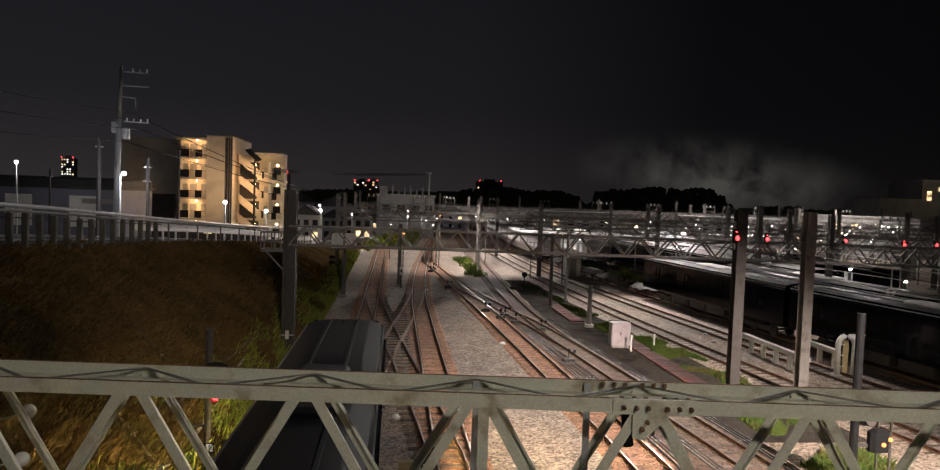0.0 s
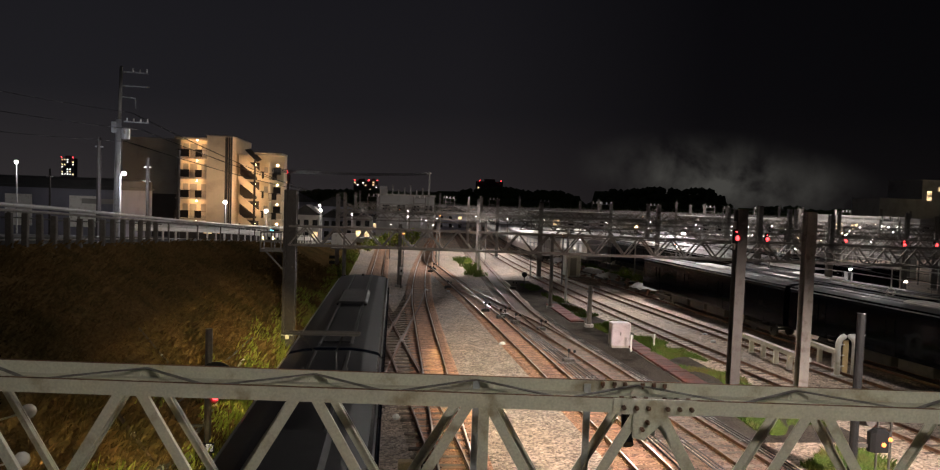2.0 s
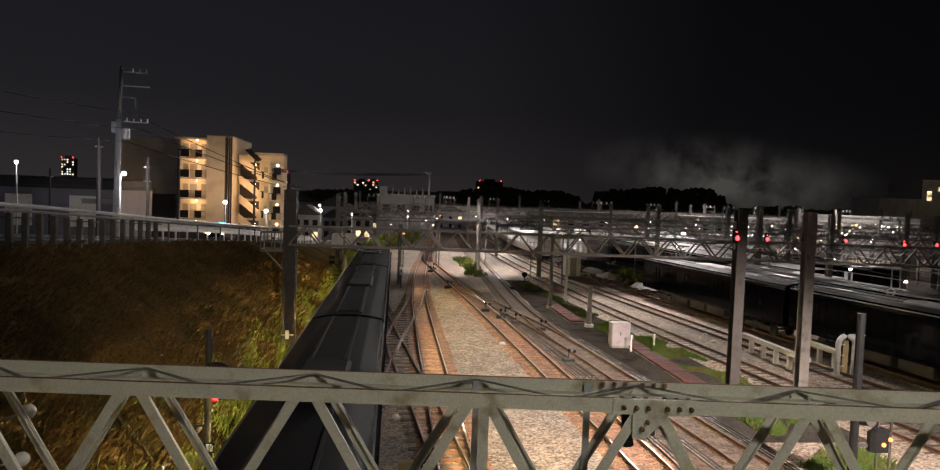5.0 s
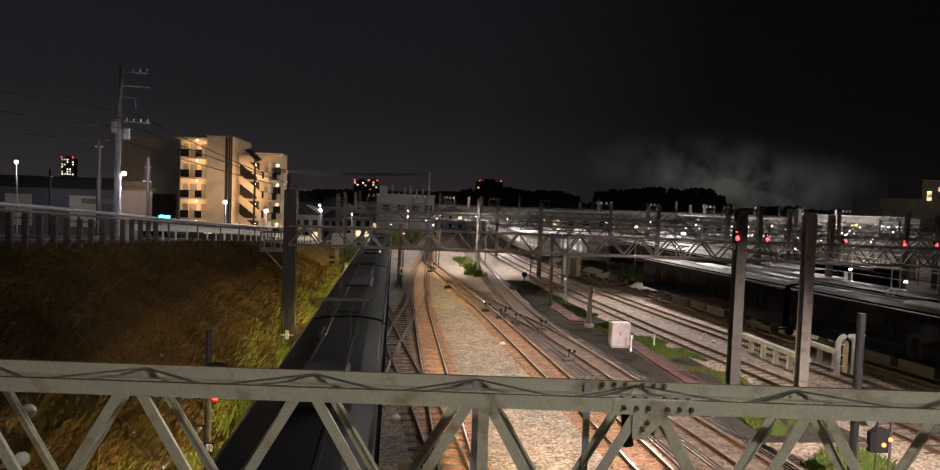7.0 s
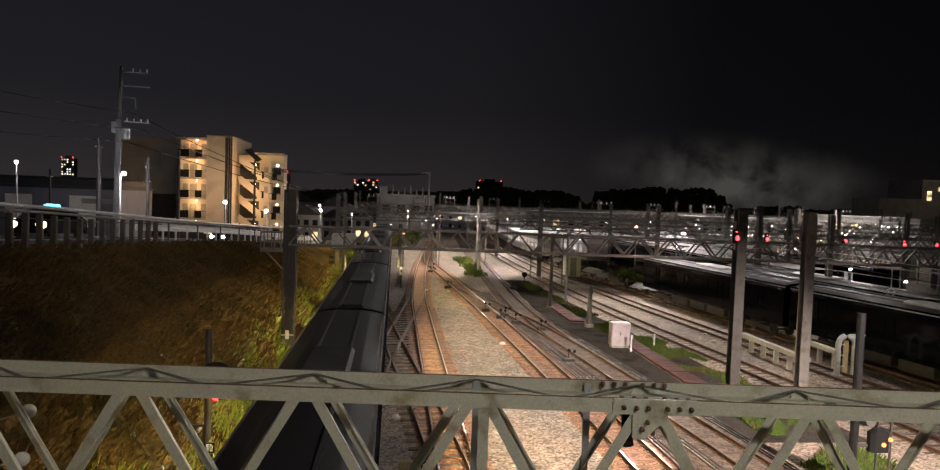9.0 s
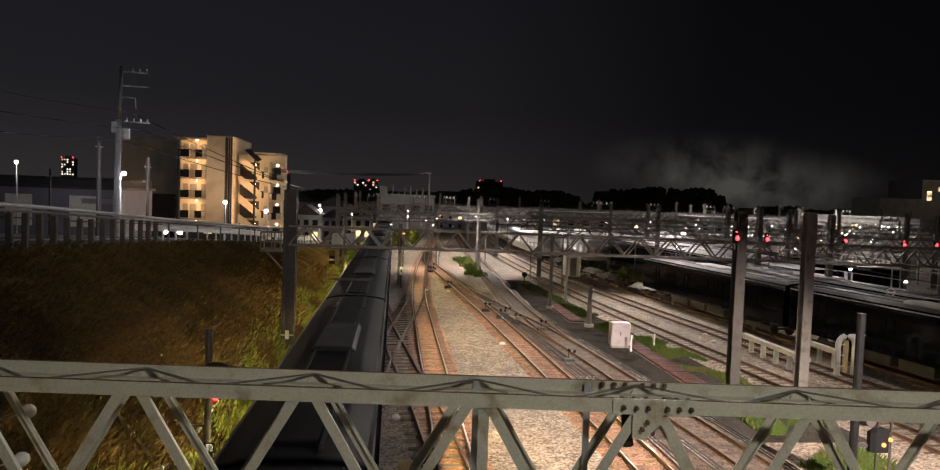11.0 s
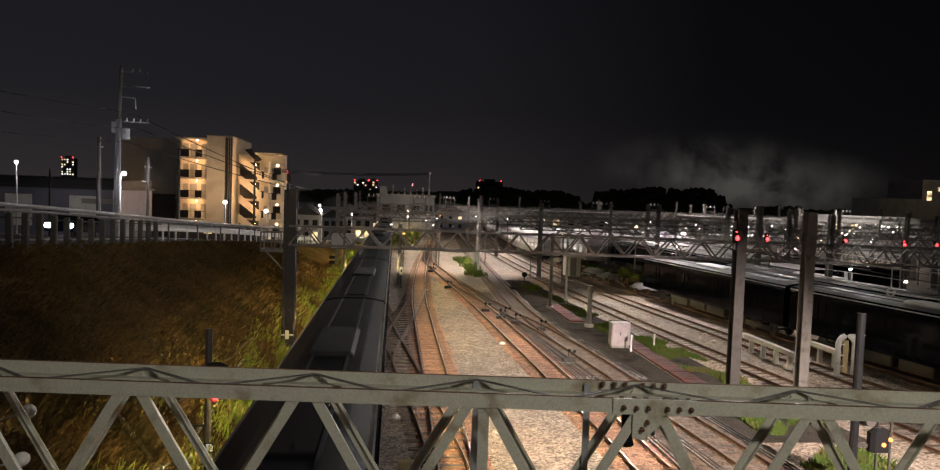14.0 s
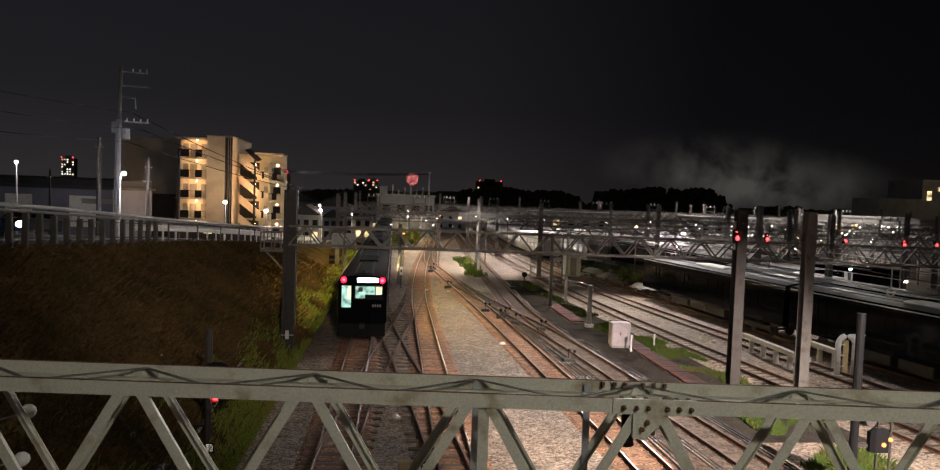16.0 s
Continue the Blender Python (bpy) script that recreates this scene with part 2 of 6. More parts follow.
# ---- mesh building ----
class Mesh:
    """Gathers vertices and faces; each face keeps a material number."""

    def __init__(self):
        self.v, self.f, self.m = [], [], []

    def add(self, verts, faces, mat=0):
        k = len(self.v)
        self.v += [tuple(p) for p in verts]
        self.f += [tuple(i + k for i in f) for f in faces]
        self.m += [mat] * len(faces)
        return self

    def box(self, x0, x1, y0, y1, z0, z1, mat=0, at=None):
        p = [Vector((x, y, z)) for z in (z0, z1) for y in (y0, y1) for x in (x0, x1)]
        if at is not None:
            p = [at @ q for q in p]
        return self.add(p, [(0, 2, 3, 1), (4, 5, 7, 6), (0, 1, 5, 4), (2, 6, 7, 3), (0, 4, 6, 2), (1, 3, 7, 5)], mat)

    def chamfer(self, x0, x1, y0, y1, z0, z1, c, mat=0, at=None):
        """A box whose upright edges and top edges are cut off by c."""
        def ring(d, z):
            a, b, e, g = x0 + d, x1 - d, y0 + d, y1 - d
            return [(a + c, e, z), (b - c, e, z), (b, e + c, z), (b, g - c, z), (b - c, g, z), (a + c, g, z), (a, g - c, z), (a, e + c, z)]
        p = [Vector(q) for q in ring(0, z0) + ring(0, z1 - c) + ring(c, z1)]
        if at is not None:
            p = [at @ q for q in p]
        f = [tuple(range(7, -1, -1)), tuple(range(16, 24))]
        for k in (0, 8):
            f += [(k + i, k + (i + 1) % 8, k + 8 + (i + 1) % 8, k + 8 + i) for i in range(8)]
        return self.add(p, f, mat)

    def bar(self, a, b, w, h=None, mat=0, up=(0, 0, 1)):
        """A rectangular bar from a to b."""
        a, b = Vector(a), Vector(b)
        h = w if h is None else h
        d = (b - a).normalized()
        s = d.cross(Vector(up))
        s = s.normalized() if s.length > 1e-4 else Vector((1, 0, 0))
        t = s.cross(d)
        p = [q + s * i * w / 2 + t * j * h / 2 for q in (a, b) for i, j in ((-1, -1), (1, -1), (1, 1), (-1, 1))]
        return self.add(p, [(3, 2, 1, 0), (4, 5, 6, 7), (0, 1, 5, 4), (1, 2, 6, 5), (2, 3, 7, 6), (3, 0, 4, 7)], mat)

    def angle(self, a, b, w, t, up=(0, 0, 1), flip=1, mat=0):
        """An L-shaped steel section from a to b."""
        a, b = Vector(a), Vector(b)
        d = (b - a).normalized()
        s = d.cross(Vector(up)).normalized() * flip
        u = s.cross(d) * flip
        o = s * (w / 2 - t / 2)
        self.bar(a, b, t, w, mat, u)
        return self.bar(a + o + u * (w / 2 - t / 2), b + o + u * (w / 2 - t / 2), w, t, mat, u)

    def tube(self, pts, r, n=8, mat=0, r1=None, caps=True):
        """A round tube along points, which may taper from r to r1."""
        pts = [Vector(p) for p in pts]
        r1 = r if r1 is None else r1
        k, last = len(self.v), len(pts) - 1
        ref = None
        for i, p in enumerate(pts):
            d = (pts[min(i + 1, last)] - pts[max(i - 1, 0)]).normalized()
            if ref is None:
                ref = Vector((0, 0, 1)) if abs(d.z) < 0.9 else Vector((1, 0, 0))
            s = d.cross(ref).normalized()
            t = s.cross(d)
            q = r + (r1 - r) * i / max(last, 1)
            self.v += [tuple(p + (s * math.cos(2 * math.pi * j / n) + t * math.sin(2 * math.pi * j / n)) * q) for j in range(n)]
        f = [(k + i * n + j, k + i * n + (j + 1) % n, k + (i + 1) * n + (j + 1) % n, k + (i + 1) * n + j) for i in range(last) for j in range(n)]
        if caps:
            f += [tuple(k + j for j in range(n - 1, -1, -1)), tuple(k + last * n + j for j in range(n))]
        self.f += f
        self.m += [mat] * len(f)
        return self

    def sweep(self, profile, pts, mat=0, mats=None, closed=True):
        """A profile of (across, up) swept along points, kept upright."""
        pts = [Vector(p) for p in pts]
        k, n, last = len(self.v), len(profile), len(pts) - 1
        for i, p in enumerate(pts):
            d = pts[min(i + 1, last)] - pts[max(i - 1, 0)]
            s = Vector((d.y, -d.x, 0)).normalized()
            self.v += [tuple(p + s * a + Vector((0, 0, b))) for a, b in profile]
        m = n if closed else n - 1
        for i in range(last):
            for j in range(m):
                self.f.append((k + i * n + j, k + (i + 1) * n + j, k + (i + 1) * n + (j + 1) % n, k + i * n + (j + 1) % n))
                self.m.append(mats[j] if mats else mat)
        if closed:
            self.f += [tuple(k + j for j in range(n)), tuple(k + last * n + j for j in range(n - 1, -1, -1))]
            self.m += [mat, mat]
        return self

    def ball(self, c, r, n=8, mat=0, squash=1.0):
        k = len(self.v)
        c = Vector(c)
        rows = n // 2
        for i in range(rows + 1):
            a = math.pi * i / rows
            self.v += [tuple(c + Vector((math.sin(a) * math.cos(2 * math.pi * j / n), math.sin(a) * math.sin(2 * math.pi * j / n), math.cos(a) * squash)) * r) for j in range(n)]
        f = [(k + i * n + j, k + (i + 1) * n + j, k + (i + 1) * n + (j + 1) % n, k + i * n + (j + 1) % n) for i in range(rows) for j in range(n)]
        self.f += f
        self.m += [mat] * len(f)
        return self

    def data(self, name, *mats, smooth=False):
        me = bpy.data.meshes.new(name)
        me.from_pydata(self.v, [], self.f)
        for m in mats:
            me.materials.append(M[m])
        if len(mats) > 1:
            me.polygons.foreach_set("material_index", self.m)
        if smooth:
            me.polygons.foreach_set("use_smooth", [True] * len(self.f))
        me.update()
        return me


def thing(name, label, category, group="", kind="", at=None):
    ob = tagged(new(name), label, category, group, kind)
    if at is not None:
        ob.matrix_world = at
    return ob


def part(name, mesh, mats, parent=None, label="", at=None, smooth=False):
    """One mesh object, under a thing or a part; its pose is in the parent's space."""
    mats = (mats,) if isinstance(mats, str) else mats
    ob = new(name, mesh.data(name, *mats, smooth=smooth) if isinstance(mesh, Mesh) else mesh)
    if parent is not None:
        ob.parent = parent
    if at is not None:
        ob.matrix_basis = at
    return tagged(ob, label)


def solo(name, mesh, mats, label, category, kind="", group="", smooth=False, at=None):
    return tagged(part(name, mesh, mats, None, "", at, smooth), label, category, group, kind)


# ---- plan: tracks, road, bank ----
def curve(*knots):
    """A smooth line through (y, value) knots."""
    ys = [k[0] for k in knots]

    def at(y):
        if y <= ys[0] or y >= ys[-1]:
            i = 0 if y <= ys[0] else len(knots) - 2
            (a, p), (b, q) = knots[i], knots[i + 1]
            return p + (q - p) * (y - a) / (b - a)
        i = max(k for k in range(len(ys) - 1) if ys[k] <= y)
        (a, p), (b, q) = knots[i], knots[i + 1]
        s0 = (q - knots[i - 1][1]) / (b - knots[i - 1][0]) if i else (q - p) / (b - a)
        s1 = (knots[i + 2][1] - p) / (knots[i + 2][0] - a) if i + 2 < len(knots) else (q - p) / (b - a)
        t, h = (y - a) / (b - a), b - a
        return (2 * t**3 - 3 * t**2 + 1) * p + (t**3 - 2 * t**2 + t) * h * s0 + (3 * t**2 - 2 * t**3) * q + (t**3 - t**2) * h * s1
    return at


def straight(x):
    return lambda y: x


LINE_1 = straight(-1.66)
LINE_2 = curve((0, 2.15), (34, 2.1), (48, 2.1), (57, 2.15), (69, 2.55), (88, 3.6), (120, 6.0), (200, 13))
LINE_3 = curve((0, 8.3), (22, 8.2), (28, 8.0), (33, 7.78), (41, 7.45), (52, 6.95), (67, 6.05), (80, 5.3), (92, 4.6), (120, 6.0))
LINE_4 = curve((0, 12.3), (21, 11.7), (27, 11.25), (34, 10.75), (41, 10.2), (48, 9.85), (54.5, 9.75), (76, 10.5), (110, 11.9), (200, 16.5))
LINE_5 = curve((0, 22.0), (31, 18.65), (46, 17.2), (62, 16.2), (91, 15.3), (140, 15.6), (220, 19.5))
LINE_6 = curve((0, 26.3), (31, 22.6), (43, 21.3), (56, 20.0), (72, 18.8), (100, 18.0), (150, 19.5), (220, 24))
LINE_7 = curve((0, 31.0), (39, 25.7), (59, 23.7), (74, 22.3), (109, 20.6), (150, 22.5), (220, 27))
road_z = curve((0, 7.0), (25, 6.2), (30, 5.9), (38, 5.5), (50, 4.8), (70, 3.4), (85, 2.2), (110, 0.9), (140, -0.05), (200, -0.2))
bank_top = curve((0, -12.4), (26, -12.6), (36, -12.2), (63, -11.2), (90, -10.2), (120, -9.5))


# ---- ground ----
def ground():
    xs = [-3000, -600, -120, -60, -20, 0, 30, 70, 150, 700, 3000]
    ys = [-3000, -300, -60, 0, 40, 100, 200, 400, 900, 3500]
    m = Mesh()
    m.add([(x, y, -0.21) for y in ys for x in xs], [(j * 11 + i, j * 11 + i + 1, j * 11 + i + 12, j * 11 + i + 11) for j in range(9) for i in range(10)])
    solo("ground", m, "ballast", "grey-brown crushed stone ballast under the rail yard", "ballast", "structure")


def bank():
    """The grassy slope from the track up to the road, and the road's plateau behind it."""
    m = Mesh()
    ys = [-20 + 1.0 * i for i in range(161)]
    n = 30
    for y in ys:
        top, z1 = bank_top(y), road_z(y) - 0.12
        foot = -4.55 - max(0, y - 60) * 0.006
        for i in range(n):
            t = i / (n - 1)
            x = foot + (top - foot) * t
            z = -0.24 + (z1 + 0.24) * (t ** 0.9)
            e = 0.0 if i in (0, n - 1) else 0.2
            m.v.append((x, y, z + e * (noise.noise((x * 0.6, y * 0.35, 0)) + 0.6 * noise.noise((x * 1.9, y * 1.3, 5)))))
    m.f = [(j * n + i, (j + 1) * n + i, (j + 1) * n + i + 1, j * n + i + 1) for j in range(160) for i in range(n - 1)]
    m.m = [0] * len(m.f)
    solo("embankment", m, "grass_dry", "dry rough grass slope beside the railway track", "embankment", "structure", smooth=True)
    blades = Mesh()
    rnd = random.Random(4)
    for _ in range(60000):
        y = 8 + 92 * rnd.random() ** 1.3
        t = rnd.random() ** 1.5
        if t > 0.34 or (t > 0.2 and rnd.random() < 6 * (t - 0.2)):
            continue
        foot = -4.5 - max(0, y - 60) * 0.006
        x = foot + (bank_top(y) - foot) * t
        z = -0.24 + (road_z(y) + 0.12) * (t ** 0.9) - 0.03
        h = (0.08 + 0.30 * rnd.random() ** 2) * (1.2 if t < 0.3 else 0.8)
        a, w = rnd.random() * 6.28, 0.012 + 0.022 * rnd.random()
        dx, dy = math.cos(a) * w, math.sin(a) * w
        lx, ly = (rnd.random() - 0.3) * h, (rnd.random() - 0.5) * h
        green = 1 if noise.noise((x * 0.9, y * 0.35, 3)) + 2.2 * (0.2 - t) > 0.0 else 0
        blades.add([(x - dx, y - dy, z), (x + dx, y + dy, z), (x + lx * 0.6, y + ly * 0.6, z + h * 0.8), (x + lx, y + ly, z + h)], [(0, 1, 2), (0, 2, 3)], green)
    for _ in range(26000):
        y = 8 + 62 * rnd.random() ** 1.4
        t = 0.12 + 0.88 * rnd.random()
        x = -4.5 + (bank_top(y) + 4.5) * t
        z = -0.24 + (road_z(y) + 0.12) * (t ** 0.9) - 0.12
        h, a, w = 0.14 + 0.22 * rnd.random() ** 2, rnd.random() * 6.28, 0.02 + 0.04 * rnd.random()
        dx, dy, lx, ly = math.cos(a) * w, math.sin(a) * w, (rnd.random() - 0.1) * h, (rnd.random() - 0.5) * h
        blades.add([(x - dx, y - dy, z), (x + dx, y + dy, z), (x + lx * 0.6, y + ly * 0.6, z + h * 0.8), (x + lx * 1.4, y + ly * 1.4, z + h)], [(0, 1, 2), (0, 2, 3)], 0)
    solo("bank_grass", blades, ("grass_dry", "grass_green"), "tufts of dry and green grass on the slope", "grass", "stuff")


def grass_patch(x0, x1, y0, y1, count, seed, high=0.35, line=None):
    m, rnd = Mesh(), random.Random(seed)
    for _ in range(count):
        y = y0 + (y1 - y0) * rnd.random()
        u = rnd.random()
        x = (line(y) if line else 0) + x0 + (x1 - x0) * u
        if noise.noise((x * 0.6, y * 0.35, seed)) < -0.12 + 0.5 * abs(u - 0.5):
            continue
        h, a, w = high * (0.3 + rnd.random()), rnd.random() * 6.28, 0.02 + 0.03 * rnd.random()
        dx, dy, lx, ly = math.cos(a) * w, math.sin(a) * w, (rnd.random() - 0.5) * h, (rnd.random() - 0.5) * h
        m.add([(x - dx, y - dy, -0.22), (x + dx, y + dy, -0.22), (x + lx * 0.5, y + ly * 0.5, -0.22 + h * 0.8), (x + lx, y + ly, -0.22 + h)], [(0, 1, 2), (0, 2, 3)])
    solo("weeds", m, "weed_green", "green weeds growing in the ballast between tracks", "weeds", "stuff")


def road():
    m = Mesh()
    ys = [-25 + 5 * i for i in range(46)]
    for y in ys:
        z, e = road_z(y), bank_top(y)
        m.v += [(e, y, z - 0.12), (e - 0.6, y, z), (e - 2.2, y, z), (e - 2.25, y, z - 0.14), (e - 9.5, y, z - 0.14), (e - 9.55, y, z), (e - 90, y, z - 0.02)]
    m.f = [(j * 7 + i, (j + 1) * 7 + i, (j + 1) * 7 + i + 1, j * 7 + i + 1) for j in range(45) for i in range(6)]
    m.m = [1 if i in (1, 2) else 0 for j in range(45) for i in range(6)]
    solo("road", m, ("asphalt", "concrete"), "dark asphalt road with a kerbed pavement on the embankment", "road", "structure")


# ---- tracks ----
RAIL = [(-0.062, -0.15), (0.062, -0.15), (0.055, -0.135), (0.01, -0.12), (0.01, -0.045), (0.034, -0.035), (0.034, -0.006), (0.026, 0.0), (-0.026, 0.0), (-0.034, -0.006), (-0.034, -0.035), (-0.01, -0.045), (-0.01, -0.12), (-0.055, -0.135)]
RAIL_MATS = [0] * 6 + [1, 1, 1] + [0] * 5


def along(line, y0, y1, step, off=0.0, z=0.0):
    n = max(2, int((y1 - y0) / step) + 1)
    pts = []
    for i in range(n):
        y = y0 + (y1 - y0) * i / (n - 1)
        s = (line(y + 0.5) - line(y - 0.5))
        k = math.hypot(1, s)
        pts.append((line(y) + off / k, y - off * s / k, z))
    return pts


def railway(name, line, y0, y1, near, label, sleepers=True, top="rail_top", bed_of="ballast_brown", wood="sleeper"):
    """A track: two rails, sleepers one by one up to near, those farther off joined, and a bed of browned stone."""
    tr = thing(name, label, "railway track", "", "structure")
    step = 2.5
    for s in (-1, 1):
        part("rail", Mesh().sweep(RAIL, along(line, y0, y1, step, s * 0.566), 0, RAIL_MATS), ("rust", top), tr)
    bed = Mesh().sweep([(-1.26, -0.245), (-1.02, -0.159), (1.02, -0.159), (1.26, -0.245)], along(line, y0, y1, step), closed=False)
    part("bed", bed, bed_of, tr, "rust-browned ballast" if bed_of == "ballast_brown" else "pale crushed stone")
    if not sleepers:
        return tr
    one = Mesh().chamfer(-1.0, 1.0, -0.115, 0.115, -0.3, -0.152, 0.02)
    for s in (-0.566, 0.566):
        one.box(s - 0.12, s - 0.07, -0.06, 0.06, -0.152, -0.115)
        one.box(s + 0.07, s + 0.12, -0.06, 0.06, -0.152, -0.115)
    me, far = one.data("sleeper", wood), Mesh()
    y = y0
    while y < min(y1, near + 45):
        s = line(y + 0.5) - line(y - 0.5)
        at = pose(line(y), y, 0, 0, 0, -math.degrees(math.atan(s)))
        if y < near and y > 12:
            part("sleeper", me, (), tr, at=at)
        else:
            far.box(-1.0, 1.0, -0.115, 0.115, -0.3, -0.155, 0, at)
        y += 0.62
    if far.v:
        tagged(part("sleepers", far, wood, tr), kind="stuff")
    return tr


def crossover(line_a, ya, line_b, yb, label):
    """A diagonal track from one line to another, with its check rails and long timbers."""
    xa, xb, n = line_a(ya), line_b(yb), 28
    pts = []
    for i in range(n + 1):
        t = i / n
        u = (t * t * (3 - 2 * t)) * 0.45 + t * 0.55
        pts.append((xa + (xb - xa) * u, ya + (yb - ya) * t))
    if yb < ya:
        pts.reverse()
    tr = thing("crossover", label, "railway track", "", "structure")
    for s in (-1, 1):
        rows = [(x + s * 0.566, y, 0.002) for x, y in pts]
        part("rail", Mesh().sweep(RAIL, rows, 0, RAIL_MATS), ("rust", "dull_top"), tr)
        k = n // 2
        guard = [(x + s * 0.49, y, -0.004) for x, y in pts[k - 4:k + 5]]
        part("check_rail", Mesh().sweep(RAIL, guard, 0, RAIL_MATS), ("rust", "dull_top"), tr)
    me = Mesh().chamfer(-1.1, 1.1, -0.115, 0.115, -0.3, -0.148, 0.02).data("timber", "grey_sleeper")
    for i in range(n * 2):
        t = i / (n * 2)
        j = min(int(t * n), n - 1)
        x, y = pts[j][0] + (pts[j + 1][0] - pts[j][0]) * (t * n - j), pts[j][1] + (pts[j + 1][1] - pts[j][1]) * (t * n - j)
        part("timber", me, (), tr, at=pose(x, y, -0.003, 0, 0, 0))
    return tr


# ---- lattice beams and masts ----
def near_gantry():
    """The cream lattice beam before the footbridge: four angle chords, diagonals on both faces, lacing on top."""
    ob = thing("signal_gantry", "cream-painted steel lattice gantry beam crossing the tracks", "gantry", at=pose(0, 0, 0, 0, 0, -math.degrees(YAW)))
    yf, yb, zt, zb, x0, x1 = 5.0, 5.51, 6.735, 5.70, -9.0, 14.0
    w = 0.1
    for a, b in ((x0, 0.98), (0.98, x1)):
        part("chord", Mesh().box(a, b, yf, yf + 0.012, zt - w, zt).box(a, b, yf + 0.012, yf + 0.1, zt - w, zt - w + 0.012), "cream_steel", ob)
        part("rusted_edge", Mesh().box(a, b, yf + 0.001, yf + 0.011, zt, zt + 0.006), "rust", ob, "rust-stained top edge")
    part("chord", Mesh().box(x0, x1, yb - 0.012, yb, zt - w, zt).box(x0, x1, yb - 0.1, yb - 0.012, zt - w, zt - w + 0.012), "cream_steel", ob)
    part("rusted_edge", Mesh().box(x0, x1, yb - 0.011, yb - 0.001, zt, zt + 0.006), "rust", ob, "rust-stained top edge")
    for y in (yf, yb):
        a, b = (y, y + w) if y == yf else (y - w, y)
        part("chord", Mesh().box(x0, x1, y - 0.005, y + 0.005, zb, zb + w).box(x0, x1, a, b, zb - 0.002, zb + 0.008), "cream_steel", ob)
    tops = [-7.29, -6.06, -4.83, -3.60, -2.36, -1.12, 0.105, 1.31, 2.50, 3.73, 4.96, 6.19, 7.42, 8.65]
    rears = [-7.41, -6.17, -4.93, -3.70, -2.46, -1.16, 0.09, 1.33, 2.55, 3.78, 5.0, 6.2, 7.4, 8.6]
    for face, y in ((0, yf + 0.016), (1, yb - 0.016)):
        up = (0, -1 if face == 0 else 1, 0)
        nodes = rears if face else tops
        for a, b in zip(nodes, nodes[1:]):
            mid = (a + b) / 2
            for s, e in ((a + 0.06, mid - 0.02), (b - 0.06, mid + 0.02)):
                if s > 9 or s < -6:
                    continue
                part("diagonal", Mesh().bar((s, y, zt - 0.06), (e, y, zb + 0.06), 0.072, 0.010, 0, up).bar((s + 0.027, y + (0.02 if face == 0 else -0.02), zt - 0.06), (e + 0.027, y + (0.02 if face == 0 else -0.02), zb + 0.06), 0.010, 0.035, 0, up), "cream_steel", ob)
    for x in (0.09, 0.944):
        part("post", Mesh().box(x - 0.026, x + 0.026, yb - 0.05, yb - 0.038, zb, zt - 0.02), "galvanised", ob)
    part("post", Mesh().box(0.105, 0.18, yf + 0.024, yf + 0.034, zb, zt - 0.06).box(0.105, 0.115, yf + 0.03, yf + 0.1, zb, zt - 0.06), "cream_steel", ob)
    # flat lacing bars under the top
    for a, b in zip(rears, rears[1:]):
        mid = (a + b) / 2
        for s, e in ((a, mid), (b, mid)):
            if -6 < s < 9:
                part("lacing", Mesh().bar((s, yb - 0.03, zt - 0.02), (e, yf + 0.03, zt - 0.02), 0.030, 0.008), "mast_steel", ob)
        if -6 < a < 9:
            plate = [(a - 0.17, yb - 0.02, zt - 0.098), (a + 0.17, yb - 0.02, zt - 0.098), (a + 0.05, yb - 0.02, zt - 0.012), (a - 0.05, yb - 0.02, zt - 0.012)]
            part("gusset", Mesh().add(plate + [(u, yb - 0.013, w2) for u, v, w2 in plate], [(0, 1, 2, 3), (7, 6, 5, 4), (0, 4, 5, 1), (1, 5, 6, 2), (2, 6, 7, 3), (3, 7, 4, 0)]), "cream_steel", ob)
    # bolted splice
    part("splice_plate", Mesh().box(1.046, 1.632, yf - 0.014, yf - 0.002, zt - 0.105, zt + 0.006), "cream_steel", ob)
    part("gusset", Mesh().add([(1.19, yf - 0.012, zt - 0.1), (1.40, yf - 0.012, zt - 0.1), (1.40, yf - 0.012, zt - 0.16), (1.27, yf - 0.012, zt - 0.29), (1.19, yf - 0.012, zt - 0.27),
                               (1.19, yf, zt - 0.1), (1.40, yf, zt - 0.1), (1.40, yf, zt - 0.16), (1.27, yf, zt - 0.29), (1.19, yf, zt - 0.27)],
                              [(4, 3, 2, 1, 0), (5, 6, 7, 8, 9), (0, 1, 6, 5), (1, 2, 7, 6), (2, 3, 8, 7), (3, 4, 9, 8), (4, 0, 5, 9)]), "cream_steel", ob)
    nut = Mesh().tube([(0, 0, 0), (0, -0.03, 0)], 0.017, 6).tube([(0, -0.03, 0), (0, -0.045, 0)], 0.009, 6).data("bolt", "rust")
    for x in (1.12, 1.21, 1.292, 1.427, 1.511, 1.595):
        part("bolt", nut, (), ob, at=pose(x, yf - 0.012, zt - 0.055))
        part("bolt", nut, (), ob, at=pose(x, yf + 0.06, zt + 0.002, 90, 0, 0))
        part("bolt", nut, (), ob, at=pose(x - 0.06, yb - 0.05, zt + 0.002, 90, 0, 0))
    for x, z in ((1.29, 0.155), (1.255, 0.205)):
        part("bolt", nut, (), ob, at=pose(x, yf - 0.012, zt - z))
    return ob


